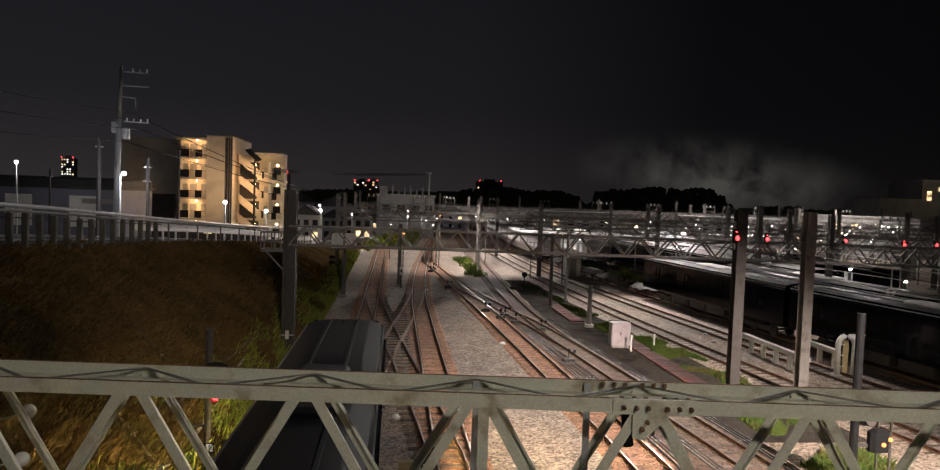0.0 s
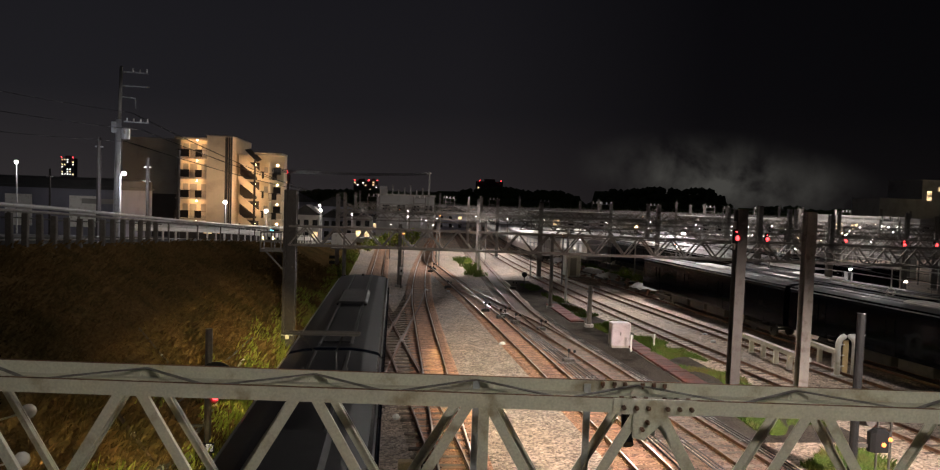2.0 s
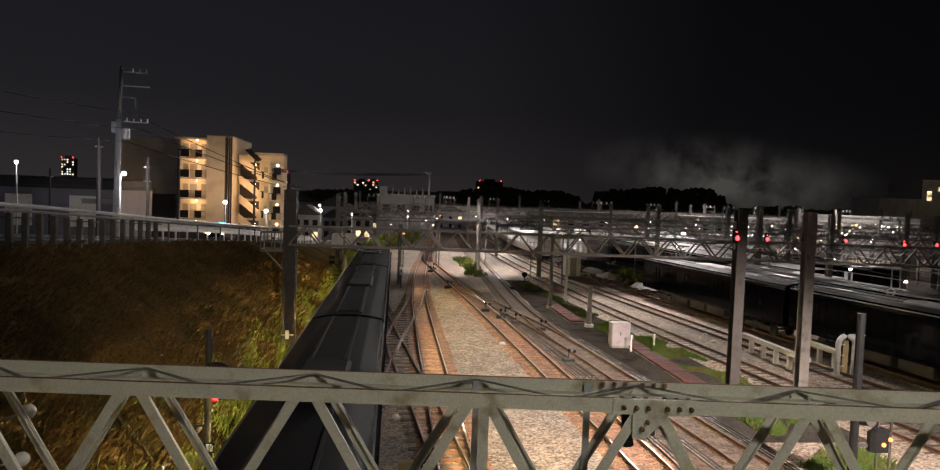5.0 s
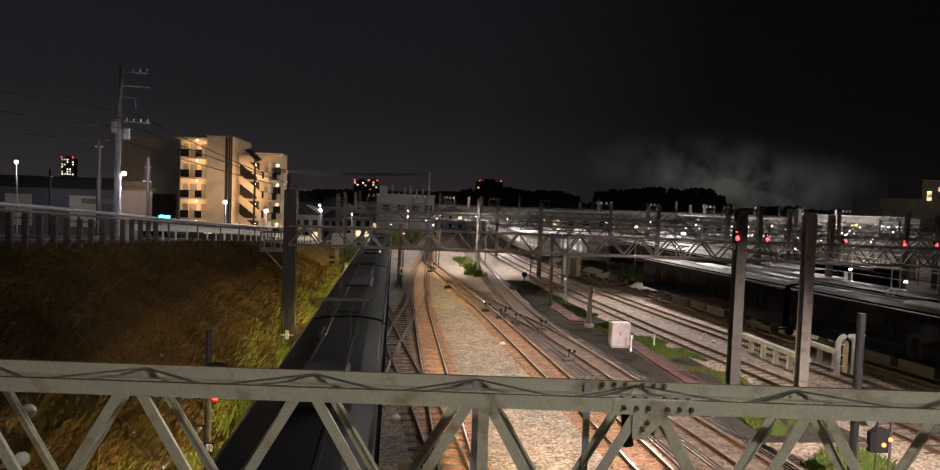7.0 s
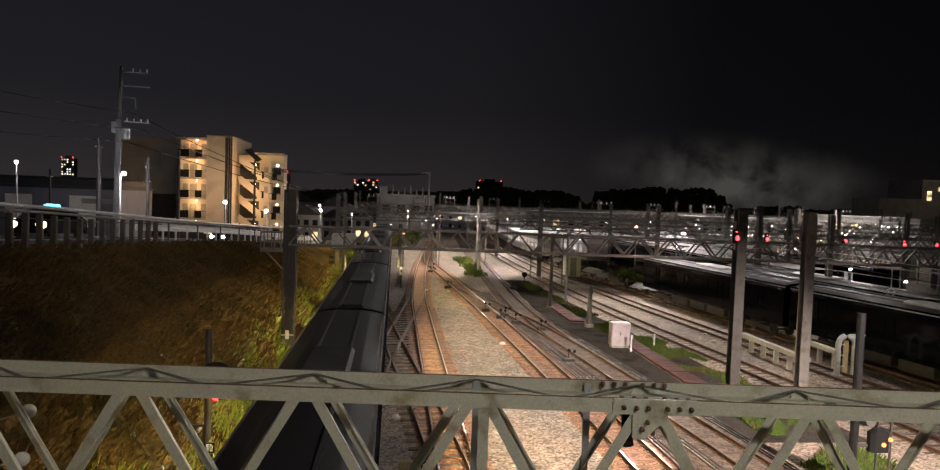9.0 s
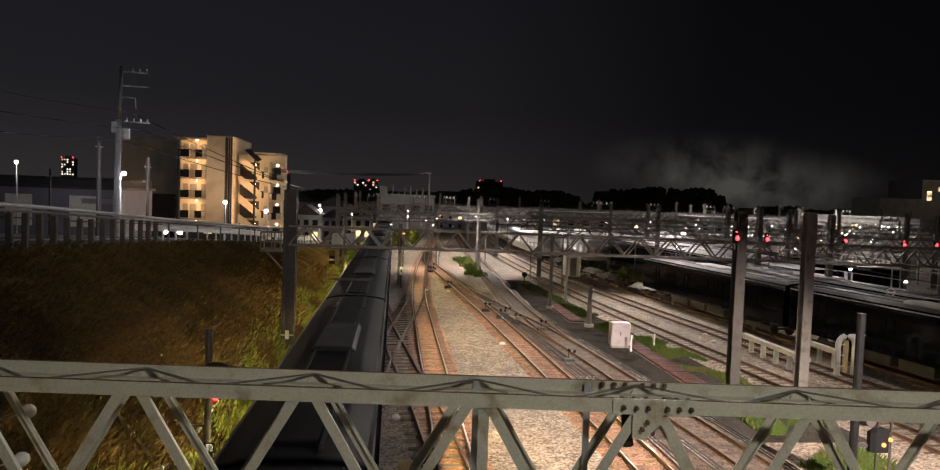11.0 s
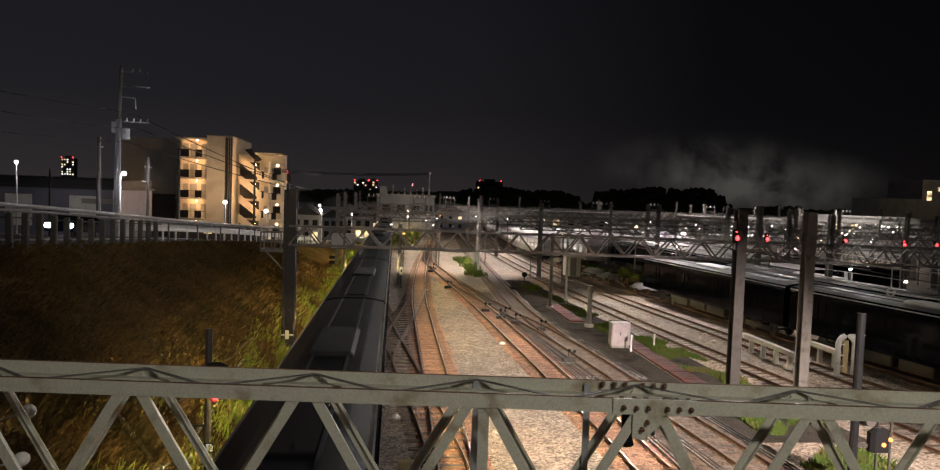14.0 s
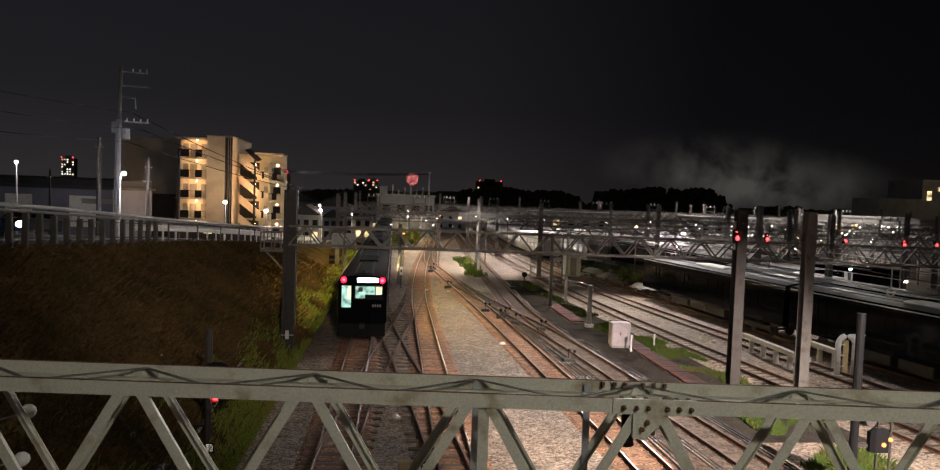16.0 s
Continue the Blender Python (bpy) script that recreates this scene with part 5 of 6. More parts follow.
def yard_clutter():
    # relay cabinet
    ob = thing("relay_cabinet", "pale pinkish-grey relay cabinet standing among weeds", "cabinet")
    part("body", Mesh().chamfer(12.68, 13.8, 40.1, 40.75, -0.05, 1.27, 0.04), "pinkish_paint", ob)
    part("plinth", Mesh().box(12.75, 13.73, 40.15, 40.7, -0.22, -0.05), "concrete", ob)
    part("door", Mesh().box(12.74, 13.22, 40.07, 40.1, 0.02, 1.18), "pinkish_paint", ob)
    part("door", Mesh().box(13.26, 13.74, 40.07, 40.1, 0.02, 1.18), "pinkish_paint", ob)
    part("handle", Mesh().box(13.18, 13.21, 40.04, 40.07, 0.55, 0.72), "dark_steel", ob)
    for x, y, h in ((13.55, 39.2, 0.75), (15.3, 40.3, 0.62)):
        p = thing("marker_post", "short white marker post in the weeds", "post", "marker posts")
        part("post", Mesh().tube([(x, y, -0.22), (x, y, h)], 0.05, 8), "white_paint", p)
        part("cap", Mesh().box(x - 0.1, x + 0.1, y - 0.03, y + 0.03, h - 0.25, h), "concrete", p)
    # red-brown trough lids
    for x0, y0, y1 in ((13.75, 27.5, 42.0), (12.35, 48.6, 56.5)):
        tr = thing("cable_trough", "line of red-brown cable trough lids along the weeds", "cable trough")
        lid = Mesh().chamfer(-0.5, 0.5, -0.235, 0.235, -0.2, -0.06, 0.02).data("lid", "brick_red")
        part("trough", Mesh().box(x0 - 0.02, x0 + 1.02, y0, y1, -0.24, -0.17), "concrete", tr)
        y = y0 + 0.25
        while y < y1:
            part("lid", lid, (), tr, at=pose(x0 + 0.5 + 0.02 * math.sin(y * 7), y, 0.01 * math.sin(y * 5), 0, 0, 1.5 * math.sin(y * 3)))
            y += 0.5
    # cantilever masts without a beam
    for x, y, top, r, label in ((12.3, 54.9, 5.7, 0.15, "dark slim mast under the gantry"), (14.4, 58.5, 5.9, 0.11, "pale tubular mast among the tracks"), (-3.95, 59.0, 6.2, 0.17, "brown pole on the bank foot"), (13.25, 47.0, 2.62, 0.17, "short stout dark post in the weeds"),
                                (9.9, 83, 5.7, 0.14, "pale tubular mast among the tracks"), (0.6, 66.5, 5.6, 0.2, "dark slim mast under the gantry")):
        p = thing("pole", label, "pole", "yard poles")
        part("shaft", Mesh().tube([(x, y, -0.25), (x, y, top)], r, 10, r1=r * 0.85), "galvanised" if "pale" in label else "mast_steel", p)
        part("collar", Mesh().tube([(x, y, top - 0.5), (x, y, top - 0.35)], r * 1.4, 10), "mast_steel", p)
        part("base", Mesh().tube([(x, y, -0.25), (x, y, -0.02)], r * 1.9, 10), "concrete", p)
    # white box on the pole by the mast, cage on the lattice mast
    ob = thing("equipment_box", "white equipment boxes hung beside a pole", "equipment box")
    part("box", Mesh().chamfer(-4.95, -4.05, 58.3, 58.9, 3.85, 5.0, 0.05), "white_paint", ob)
    part("box", Mesh().chamfer(-3.85, -3.0, 58.3, 58.9, 4.0, 5.0, 0.05), "white_paint", ob)
    part("shelf", Mesh().box(-5.0, -2.95, 58.25, 59.2, 3.75, 3.84), "mast_steel", ob)
    ob = thing("mast_cage", "small steel work cage on the lattice mast", "platform")
    cage = Mesh()
    for z in (5.25, 5.65, 6.1):
        cage.box(-6.5, -5.5, 36.0, 36.06, z, z + 0.07).box(-6.5, -5.5, 36.9, 36.96, z, z + 0.07).box(-6.5, -6.43, 36, 36.96, z, z + 0.07)
    for x in (-6.47, -5.95, -5.5):
        cage.box(x - 0.03, x + 0.03, 36.0, 36.06, 5.2, 6.17).box(x - 0.03, x + 0.03, 36.9, 36.96, 5.2, 6.17)
    part("frame", cage, "mast_steel", ob)
    part("floor", Mesh().box(-6.5, -5.4, 36, 36.96, 5.18, 5.24), "mast_steel", ob)
    part("strut", Mesh().bar((-6.3, 36.4, 5.2), (-5.35, 36.4, 4.2), 0.07), "mast_steel", ob)
    for x, y, z in ((-5.1, 35.95, 0.9),):
        pl = thing("mast_plate", "small white number plate on the lattice mast", "plate", "mast plates")
        part("plate", Mesh().chamfer(x - 0.09, x + 0.09, y - 0.03, y, z, z + 0.42, 0.01), "insulator", pl)
        part("strap", Mesh().box(x - 0.3, x + 0.3, y, y + 0.12, z + 0.15, z + 0.2), "galvanised", pl)
    pl = thing("bank_marker", "small black marker boards on a stake in the grass", "sign")
    part("stake", Mesh().tube([(-6.0, 72, 0.2), (-6.0, 72, 2.1)], 0.04, 6), "dark_steel", pl)
    part("board", Mesh().box(-6.28, -5.72, 71.93, 71.96, 1.75, 2.05), "black", pl)
    part("board", Mesh().box(-6.28, -5.72, 71.93, 71.96, 1.25, 1.55), "black", pl)
    pl = thing("wire_ring", "steel balance ring hung in the overhead wires", "ring")
    part("ring", Mesh().tube([(19.3 + 0.16 * math.cos(a), 26.0, 5.05 + 0.14 * math.sin(a)) for a in [math.pi * 2 * i / 16 for i in range(17)]], 0.03, 6), "bright_wire", pl)
    part("hanger", Mesh().tube([(19.3, 26.0, 5.19), (19.3, 26.0, 6.0)], 0.02, 6), "bright_wire", pl)
    for z0, z1 in ((5.98, 6.1), (5.02, 5.3)):
        part("wire", Mesh().tube([(17.7, 28.8, z1 + 0.15), (18.3, 27.9, z1), (19.3, 26.0, z0), (21.5, 21.0, z0 - 0.02)], 0.026, 6), "bright_wire", pl)
    # inverted U of white pipe
    ob = thing("pipe_arch", "white painted pipe bent into an upside-down U", "pipe")
    pts = [(22.44, 33.8, -0.2), (22.44, 33.8, 1.42)] + [(22.89 - 0.45 * math.cos(a), 33.8, 1.42 + 0.46 * math.sin(a)) for a in [math.pi * i / 10 for i in range(1, 10)]] + [(23.34, 33.8, 1.42), (23.34, 33.8, -0.2)]
    part("pipe", Mesh().tube(pts, 0.14, 12), "white_paint", ob, smooth=True)
    part("flange", Mesh().tube([(22.44, 33.8, -0.22), (22.44, 33.8, -0.1)], 0.27, 12), "concrete", ob)
    part("flange", Mesh().tube([(23.34, 33.8, -0.22), (23.34, 33.8, -0.1)], 0.27, 12), "concrete", ob)
    part("panel", Mesh().box(22.86, 23.14, 34.0, 34.06, -0.2, 1.6), "yellow_stone", ob)
    for z in (0.3, 0.85, 1.4):
        part("rung", Mesh().tube([(22.5, 33.9, z), (22.9, 33.98, z)], 0.03, 6), "white_paint", ob)
    part("outlet", Mesh().tube([(22.95, 33.8, 1.88), (23.75, 33.7, 1.95)], 0.07, 8), "white_paint", ob)
    # white cable racks
    for x0, ya, yb in ((20.75, 33.6, 40.2), (23.6, 35.5, 38.6)):
        ob = thing("cable_rack", "low white concrete cable rack on short legs", "cable rack")
        part("beam", Mesh().box(x0 - 0.16, x0 + 0.16, ya, yb, 0.55, 0.78), "white_paint", ob)
        y = ya + 0.3
        while y < yb:
            part("leg", Mesh().chamfer(x0 - 0.12, x0 + 0.12, y - 0.1, y + 0.1, -0.25, 0.55, 0.02), "white_paint", ob)
            y += 1.35
    # point machines and round point targets beside the switches
    for x, y in ((9.6, 45.2), (9.2, 36.2), (6.9, 52.5), (7.6, 49.5), (8.1, 50.5), (8.35, 47.6), (5.1, 66), (11.3, 66.5), (4.2, 80), (4.7, 83)):
        ob = thing("point_indicator", "small black switch machine with a round target", "switch stand", "switch stands")
        part("machine", Mesh().chamfer(x - 0.3, x + 0.3, y - 0.18, y + 0.18, -0.22, 0.05, 0.04), "dark_steel", ob)
        part("stem", Mesh().tube([(x, y, 0.0), (x, y, 0.4)], 0.025, 6), "dark_steel", ob)
        part("target", Mesh().tube([(x, y - 0.02, 0.45), (x, y + 0.02, 0.45)], 0.09, 12), "black", ob)
        part("target", Mesh().tube([(x + 0.3, y - 0.02, 0.4), (x + 0.3, y + 0.02, 0.4)], 0.08, 12), "black", ob)
    ob = thing("dwarf_signal", "low black dwarf signal beside the track", "signal")
    part("post", Mesh().tube([(12.6, 68, -0.2), (12.6, 68, 0.9)], 0.05, 8), "dark_steel", ob)
    part("head", Mesh().tube([(12.6, 67.9, 1.05), (12.6, 68.05, 1.05)], 0.26, 14), "black", ob)
    ob = thing("distance_sign", "small white plate on a dark post", "sign")
    part("plate", Mesh().chamfer(0.62, 0.92, 65.4, 65.45, 1.0, 1.75, 0.03), "white_paint", ob)
    part("post", Mesh().tube([(0.77, 65.48, -0.2), (0.77, 65.48, 1.8)], 0.05, 8), "dark_steel", ob)
    part("bar", Mesh().box(0.7, 0.84, 65.38, 65.4, 1.25, 1.5), "black", ob)
    # stray stones and lids
    rnd = random.Random(11)
    for x, y in ((0.28, 26.7), (5.0, 63.5), (6.4, 40.6), (20.3, 44.5), (19.8, 42.2), (3.0, 64.0), (-0.3, 60)):
        r = 0.14 + 0.06 * rnd.random()
        m = Mesh().ball((0, 0, 0), r, 8, 0, 0.6)
        m.v = [tuple(Vector(v) * (1 + 0.3 * noise.noise(Vector(v) * 9 + Vector((x, y, 0))))) for v in m.v]
        solo("stone_block", m, "white_paint", "pale concrete lump lying on the ballast", "stone", group="loose stones", at=pose(x, y, -0.14))


def near_signals():
    # starting signal at the bank foot
    ob = thing("starting_signal", "black round-backed signal on a pole at the bank foot", "signal")
    x, y = -5.15, 21.2
    part("post", Mesh().tube([(x - 0.05, y, -0.3), (x - 0.05, y, 4.12)], 0.1, 10), "mast_dark", ob)
    part("backboard", Mesh().tube([(x + 0.19, y - 0.1, 2.62), (x + 0.19, y - 0.05, 2.62)], 0.56, 28), "black", ob)
    part("hood", Mesh().tube([(x + 0.19, y - 0.1, 2.2), (x + 0.19, y - 0.3, 2.2)], 0.14, 12, caps=False), "black", ob)
    part("lens", Mesh().ball((x + 0.19, y - 0.14, 2.17), 0.1, 10), "red_light", ob, "glowing red lens")
    part("bracket", Mesh().box(x - 0.9, x, y - 0.03, y + 0.03, 1.25, 1.32).box(x - 0.5, x - 0.45, y - 0.03, y + 0.03, 0.6, 1.3), "dark_steel", ob)
    part("sign_plate", Mesh().chamfer(x - 0.42, x + 0.18, y - 0.14, y - 0.1, 0.52, 0.82, 0.02), "black", ob)
    for k, ch in enumerate("出発"):
        cu = bpy.data.curves.new("lettering", "FONT")
        cu.body, cu.size, cu.extrude, cu.align_x, cu.align_y = ch, 0.24, 0.004, "CENTER", "CENTER"
        cu.materials.append(M["sign_letters"])
        t = new("lettering", cu)
        t.parent, t.matrix_basis = ob, pose(x - 0.26 + 0.3 * k, y - 0.15, 0.67, 90, 0, 0)
    part("indicator_box", Mesh().chamfer(x - 0.34, x + 0.1, y - 0.2, y, 0.05, 0.46, 0.03), "black", ob)
    # signal on the dark mast in the weeds
    ob = thing("signal_mast", "dark slim mast with a hooded signal showing amber lights", "signal")
    x, y = 13.05, 18.7
    part("mast", Mesh().tube([(x, y, -0.25), (x, y, 5.3)], 0.12, 10), "black", ob)
    part("head", Mesh().chamfer(x + 0.42, x + 1.02, y - 0.2, y + 0.15, 1.4, 2.05, 0.1), "black", ob)
    part("hood", Mesh().tube([(x + 0.4, y + 0.3, 2.2), (x + 0.42, y - 0.1, 2.28)], 0.16, 14), "mast_dark", ob)
    part("bracket", Mesh().box(x, x + 0.4, y - 0.04, y + 0.04, 1.5, 1.6).box(x + 1.1, x + 1.15, y, y + 0.05, 0.3, 2.9).box(x + 0.7, x + 0.74, y, y + 0.05, 0.3, 2.6), "dark_steel", ob)
    for a, z in ((0.76, 1.63), (0.95, 1.78)):
        part("lens", Mesh().ball((x + a, y - 0.21, z), 0.06, 10), "amber_light", ob, "glowing amber lens")
    # hooded box under the splice
    ob = thing("repeater_signal", "dark hooded repeater signal below the gantry", "signal")
    at = pose(0, 0, 0, 0, 0, -math.degrees(YAW))
    part("head", Mesh().tube([(1.445, 6.27, 6.05), (1.445, 6.27, 6.36)], 0.05, 10).tube([(1.445, 6.27, 6.06), (1.445, 6.21, 6.0)], 0.055, 10), "black", ob, at=at)
    part("arm", Mesh().box(1.42, 1.46, 5.4, 6.25, 6.35, 6.39), "mast_steel", ob, at=at)
    # insulators on the left part of the gantry
    for px, pz in ((-3.47, 6.29), (-3.52, 5.9)):
        ob = thing("insulator", "white porcelain disc insulator on a stay wire", "insulator", "insulators")
        part("disc", Mesh().ball((px, 5.65, pz), 0.062, 12, 0, 0.95), "insulator", ob, at=at, smooth=True)
        part("stay", Mesh().tube([(px - 0.02, 5.66, pz - 0.01), (px - 2.2, 5.8, pz - 0.75)], 0.008, 5), "galvanised", ob, at=at)
    ob = thing("notice_plate", "small black plate with white marks below the gantry", "sign")
    part("plate", Mesh().box(0.5, 0.78, 13.0, 13.02, 3.0, 3.26), "black", ob)
    part("mark", Mesh().box(0.58, 0.62, 12.98, 13.0, 3.04, 3.22).box(0.65, 0.73, 12.98, 13.0, 3.18, 3.21).box(0.65, 0.73, 12.98, 13.0, 3.12, 3.15).box(0.68, 0.71, 12.98, 13.0, 3.03, 3.12), "insulator", ob)
    part("box", Mesh().chamfer(0.2, 0.48, 13.0, 13.2, 2.8, 3.24, 0.02), "yellow_stone", ob)
    part("hanger", Mesh().tube([(0.5, 13.06, -0.2), (0.5, 13.06, 3.2)], 0.04, 6), "dark_steel", ob)


def far_yard():
    """Gantries, lamps, signals and the long depot roof across the far end of the yard."""
    grp = "grey steel lattice gantry across the far tracks"
    for a, b, z, ms, top in (((13.5, 60.2), (62, 55.2), 5.1, (0.36, 0.7, 1.0), 8.4), ((-6, 78), (60, 74), 5.5, (0.0, 0.33, 0.66, 1.0), 8.0), ((-7, 104), (80, 98), 5.6, (0.0, 0.25, 0.5, 0.75, 1.0), 8.3),
                             ((-7, 132), (95, 125), 5.7, (0.0, 0.2, 0.4, 0.6, 0.8, 1.0), 8.5), ((-8, 168), (115, 160), 5.8, (0.0, 0.15, 0.3, 0.45, 0.6, 0.8, 1.0), 9.2)):
        gantry("portal_gantry", grp, a, b, z, ms, high=0.9, deep=0.7, wide=0.42, lattice=False, top=top, panel=1.8)
    for a, b, z, top in (((29.0, 45.2), (64, 42), 5.6, 7.9), ((12, 68), (72, 62.5), 5.4, 8.2), ((-7, 90), (72, 85), 5.5, 8.2), ((-8, 117), (92, 110), 5.7, 8.5), ((-8, 148), (108, 141), 5.8, 8.8)):
        gantry("portal_gantry", grp, a, b, z, (0.22, 0.43, 0.62, 0.8, 1.0) if a[1] == 68 else (0.0, 0.22, 0.43, 0.62, 0.8, 1.0), high=0.8, deep=0.6, wide=0.34, top=top, panel=1.6)
    for x, y, z in ((26.5, 126, 6.6), (36, 126, 6.6), (46.5, 125.5, 6.6), (57, 125.5, 6.6), (66, 125, 6.6), (84, 126.5, 6.6), (10, 131, 6.6), (18, 130.5, 6.6), (30, 100, 6.5), (48, 99.5, 6.5), (40, 54.5, 6.0), (12, 166, 6.7), (2, 167, 6.7), (-3, 103.5, 6.5), (3.5, 103, 6.5)):
        ladder_frame(x, y, z)
    ob = thing("depot_shed", "long pale depot roof over lit sidings", "depot")
    part("fascia", Mesh().box(14, 112, 182, 183, 4.3, 6.2, 0, pose(0, 0, 0, 0, 0, 0)), "white_roof", ob)
    part("roof", Mesh().box(14, 112, 183, 215, 5.9, 6.15), "grey_roof", ob)
    part("back_wall", Mesh().box(14, 112, 214, 215, -0.2, 5.9), "grey_wall", ob)
    for k in range(12):
        part("column", Mesh().box(14.5 + k * 8.7, 14.9 + k * 8.7, 183, 183.4, -0.2, 5.9), "mast_steel", ob)
    for k in range(11):
        part("strip_light", Mesh().box(16.5 + k * 8.7, 20.5 + k * 8.7, 190, 190.4, 5.5, 5.6), "street_white", ob)
    rnd = random.Random(21)
    for k in range(46):
        x, y = 16 + 85 * rnd.random(), 62 + 112 * rnd.random()
        yard_lamp(x + 0.15 * y, y, 3.0 + 2.6 * rnd.random(), 0.10 + 0.14 * rnd.random() ** 2, rnd.choice(("street_white", "street_white", "window_white", "window_warm")))
    for k in range(70):
        y = 70 + 108 * rnd.random()
        x = -1 + (0.72 * y) * rnd.random()
        yard_lamp(x, y, 2.2 + 4.0 * rnd.random(), 0.06 + 0.09 * rnd.random() ** 2, rnd.choice(("street_white", "window_white", "street_white", "amber_light", "warm_lamp")))
    # lamps between the parked trains; the first two stand in for glare off trains
    for x, y, z, w in ((28.5, 52, 4.11, 0.08), (30.6, 40, 4.03, 0.08), (46.5, 95, 5.58, 0.08), (24.4, 60, 4.59, 0.08), (30.4, 45, 4.27, 0.08)):
        yard_lamp(x, y, z, w)
    # far sidings: many small lamps, and bright roof ends among the wires
    more = random.Random(77)
    for _ in range(46):
        y = 88 + 60 * more.random()
        x = y * (0.12 + 0.62 * more.random())
        yard_lamp(x, y, 3.4 + 3.0 * more.random(), 0.05 + 0.10 * more.random() ** 2, more.choice(("street_white", "window_white", "window_white", "street_white", "warm_lamp")))
    for x, y, z in ((30.93, 57.5, 5.73), (35.06, 57.5, 5.68), (37.84, 57.5, 5.76), (43.2, 57.5, 5.57), (46.15, 57.5, 5.7)):
        signal_on_beam(x, y - 0.5, z)
    signal_on_beam(14.13, 28.5, 6.98, 0.1)
    for k in range(26):
        y = 64 + 110 * rnd.random()
        x = 20 + (0.62 * y) * rnd.random()
        w = 0.7 + 1.6 * rnd.random()
        ob = thing("yard_hut", "small pale equipment hut between the sidings", "hut", "equipment huts")
        h = 1.6 + 1.4 * rnd.random()
        part("wall", Mesh().box(x - w, x + w, y, y + 1.6, -0.2, h), "white_paint", ob)
        part("roof", Mesh().chamfer(x - w - 0.15, x + w + 0.15, y - 0.15, y + 1.75, h, h + 0.15, 0.03), "white_roof", ob)
        part("door", Mesh().box(x - 0.35, x + 0.35, y - 0.03, y, -0.1, h * 0.85), "grey_wall", ob)
    ob = thing("hill", "low dark hill closing the view", "hill", kind="structure")
    part("slope", Mesh().add([(95, 190, -1), (260, 170, -1), (260, 185, 11), (150, 200, 10.5), (105, 203, 6)], [(0, 1, 2, 3, 4)]), "leaf", ob)
    ob = thing("hillside_flats", "dim flats on the hill with a few lit windows", "building")
    part("wall", Mesh().box(133, 145.5, 186, 198, 7, 12.4).box(145.5, 160, 186, 200, 7, 17.6), "grey_wall", ob)
    # unseen lamp added to brighten the walls of the flats
    lamp("hillside_fill", "POINT", (146, 176, 15), 260, (1.0, 0.8, 0.5), None, 0.3)
    part("roof", Mesh().box(145.3, 160.2, 185.8, 200, 17.6, 17.9), "concrete", ob)
    for x, z in ((150.2, 14.8), (147.0, 13.6), (147.0, 12.2)):
        part("window", Mesh().box(x, x + 1.3, 185.9, 185.98, z, z + 1.1), "window_warm", ob)


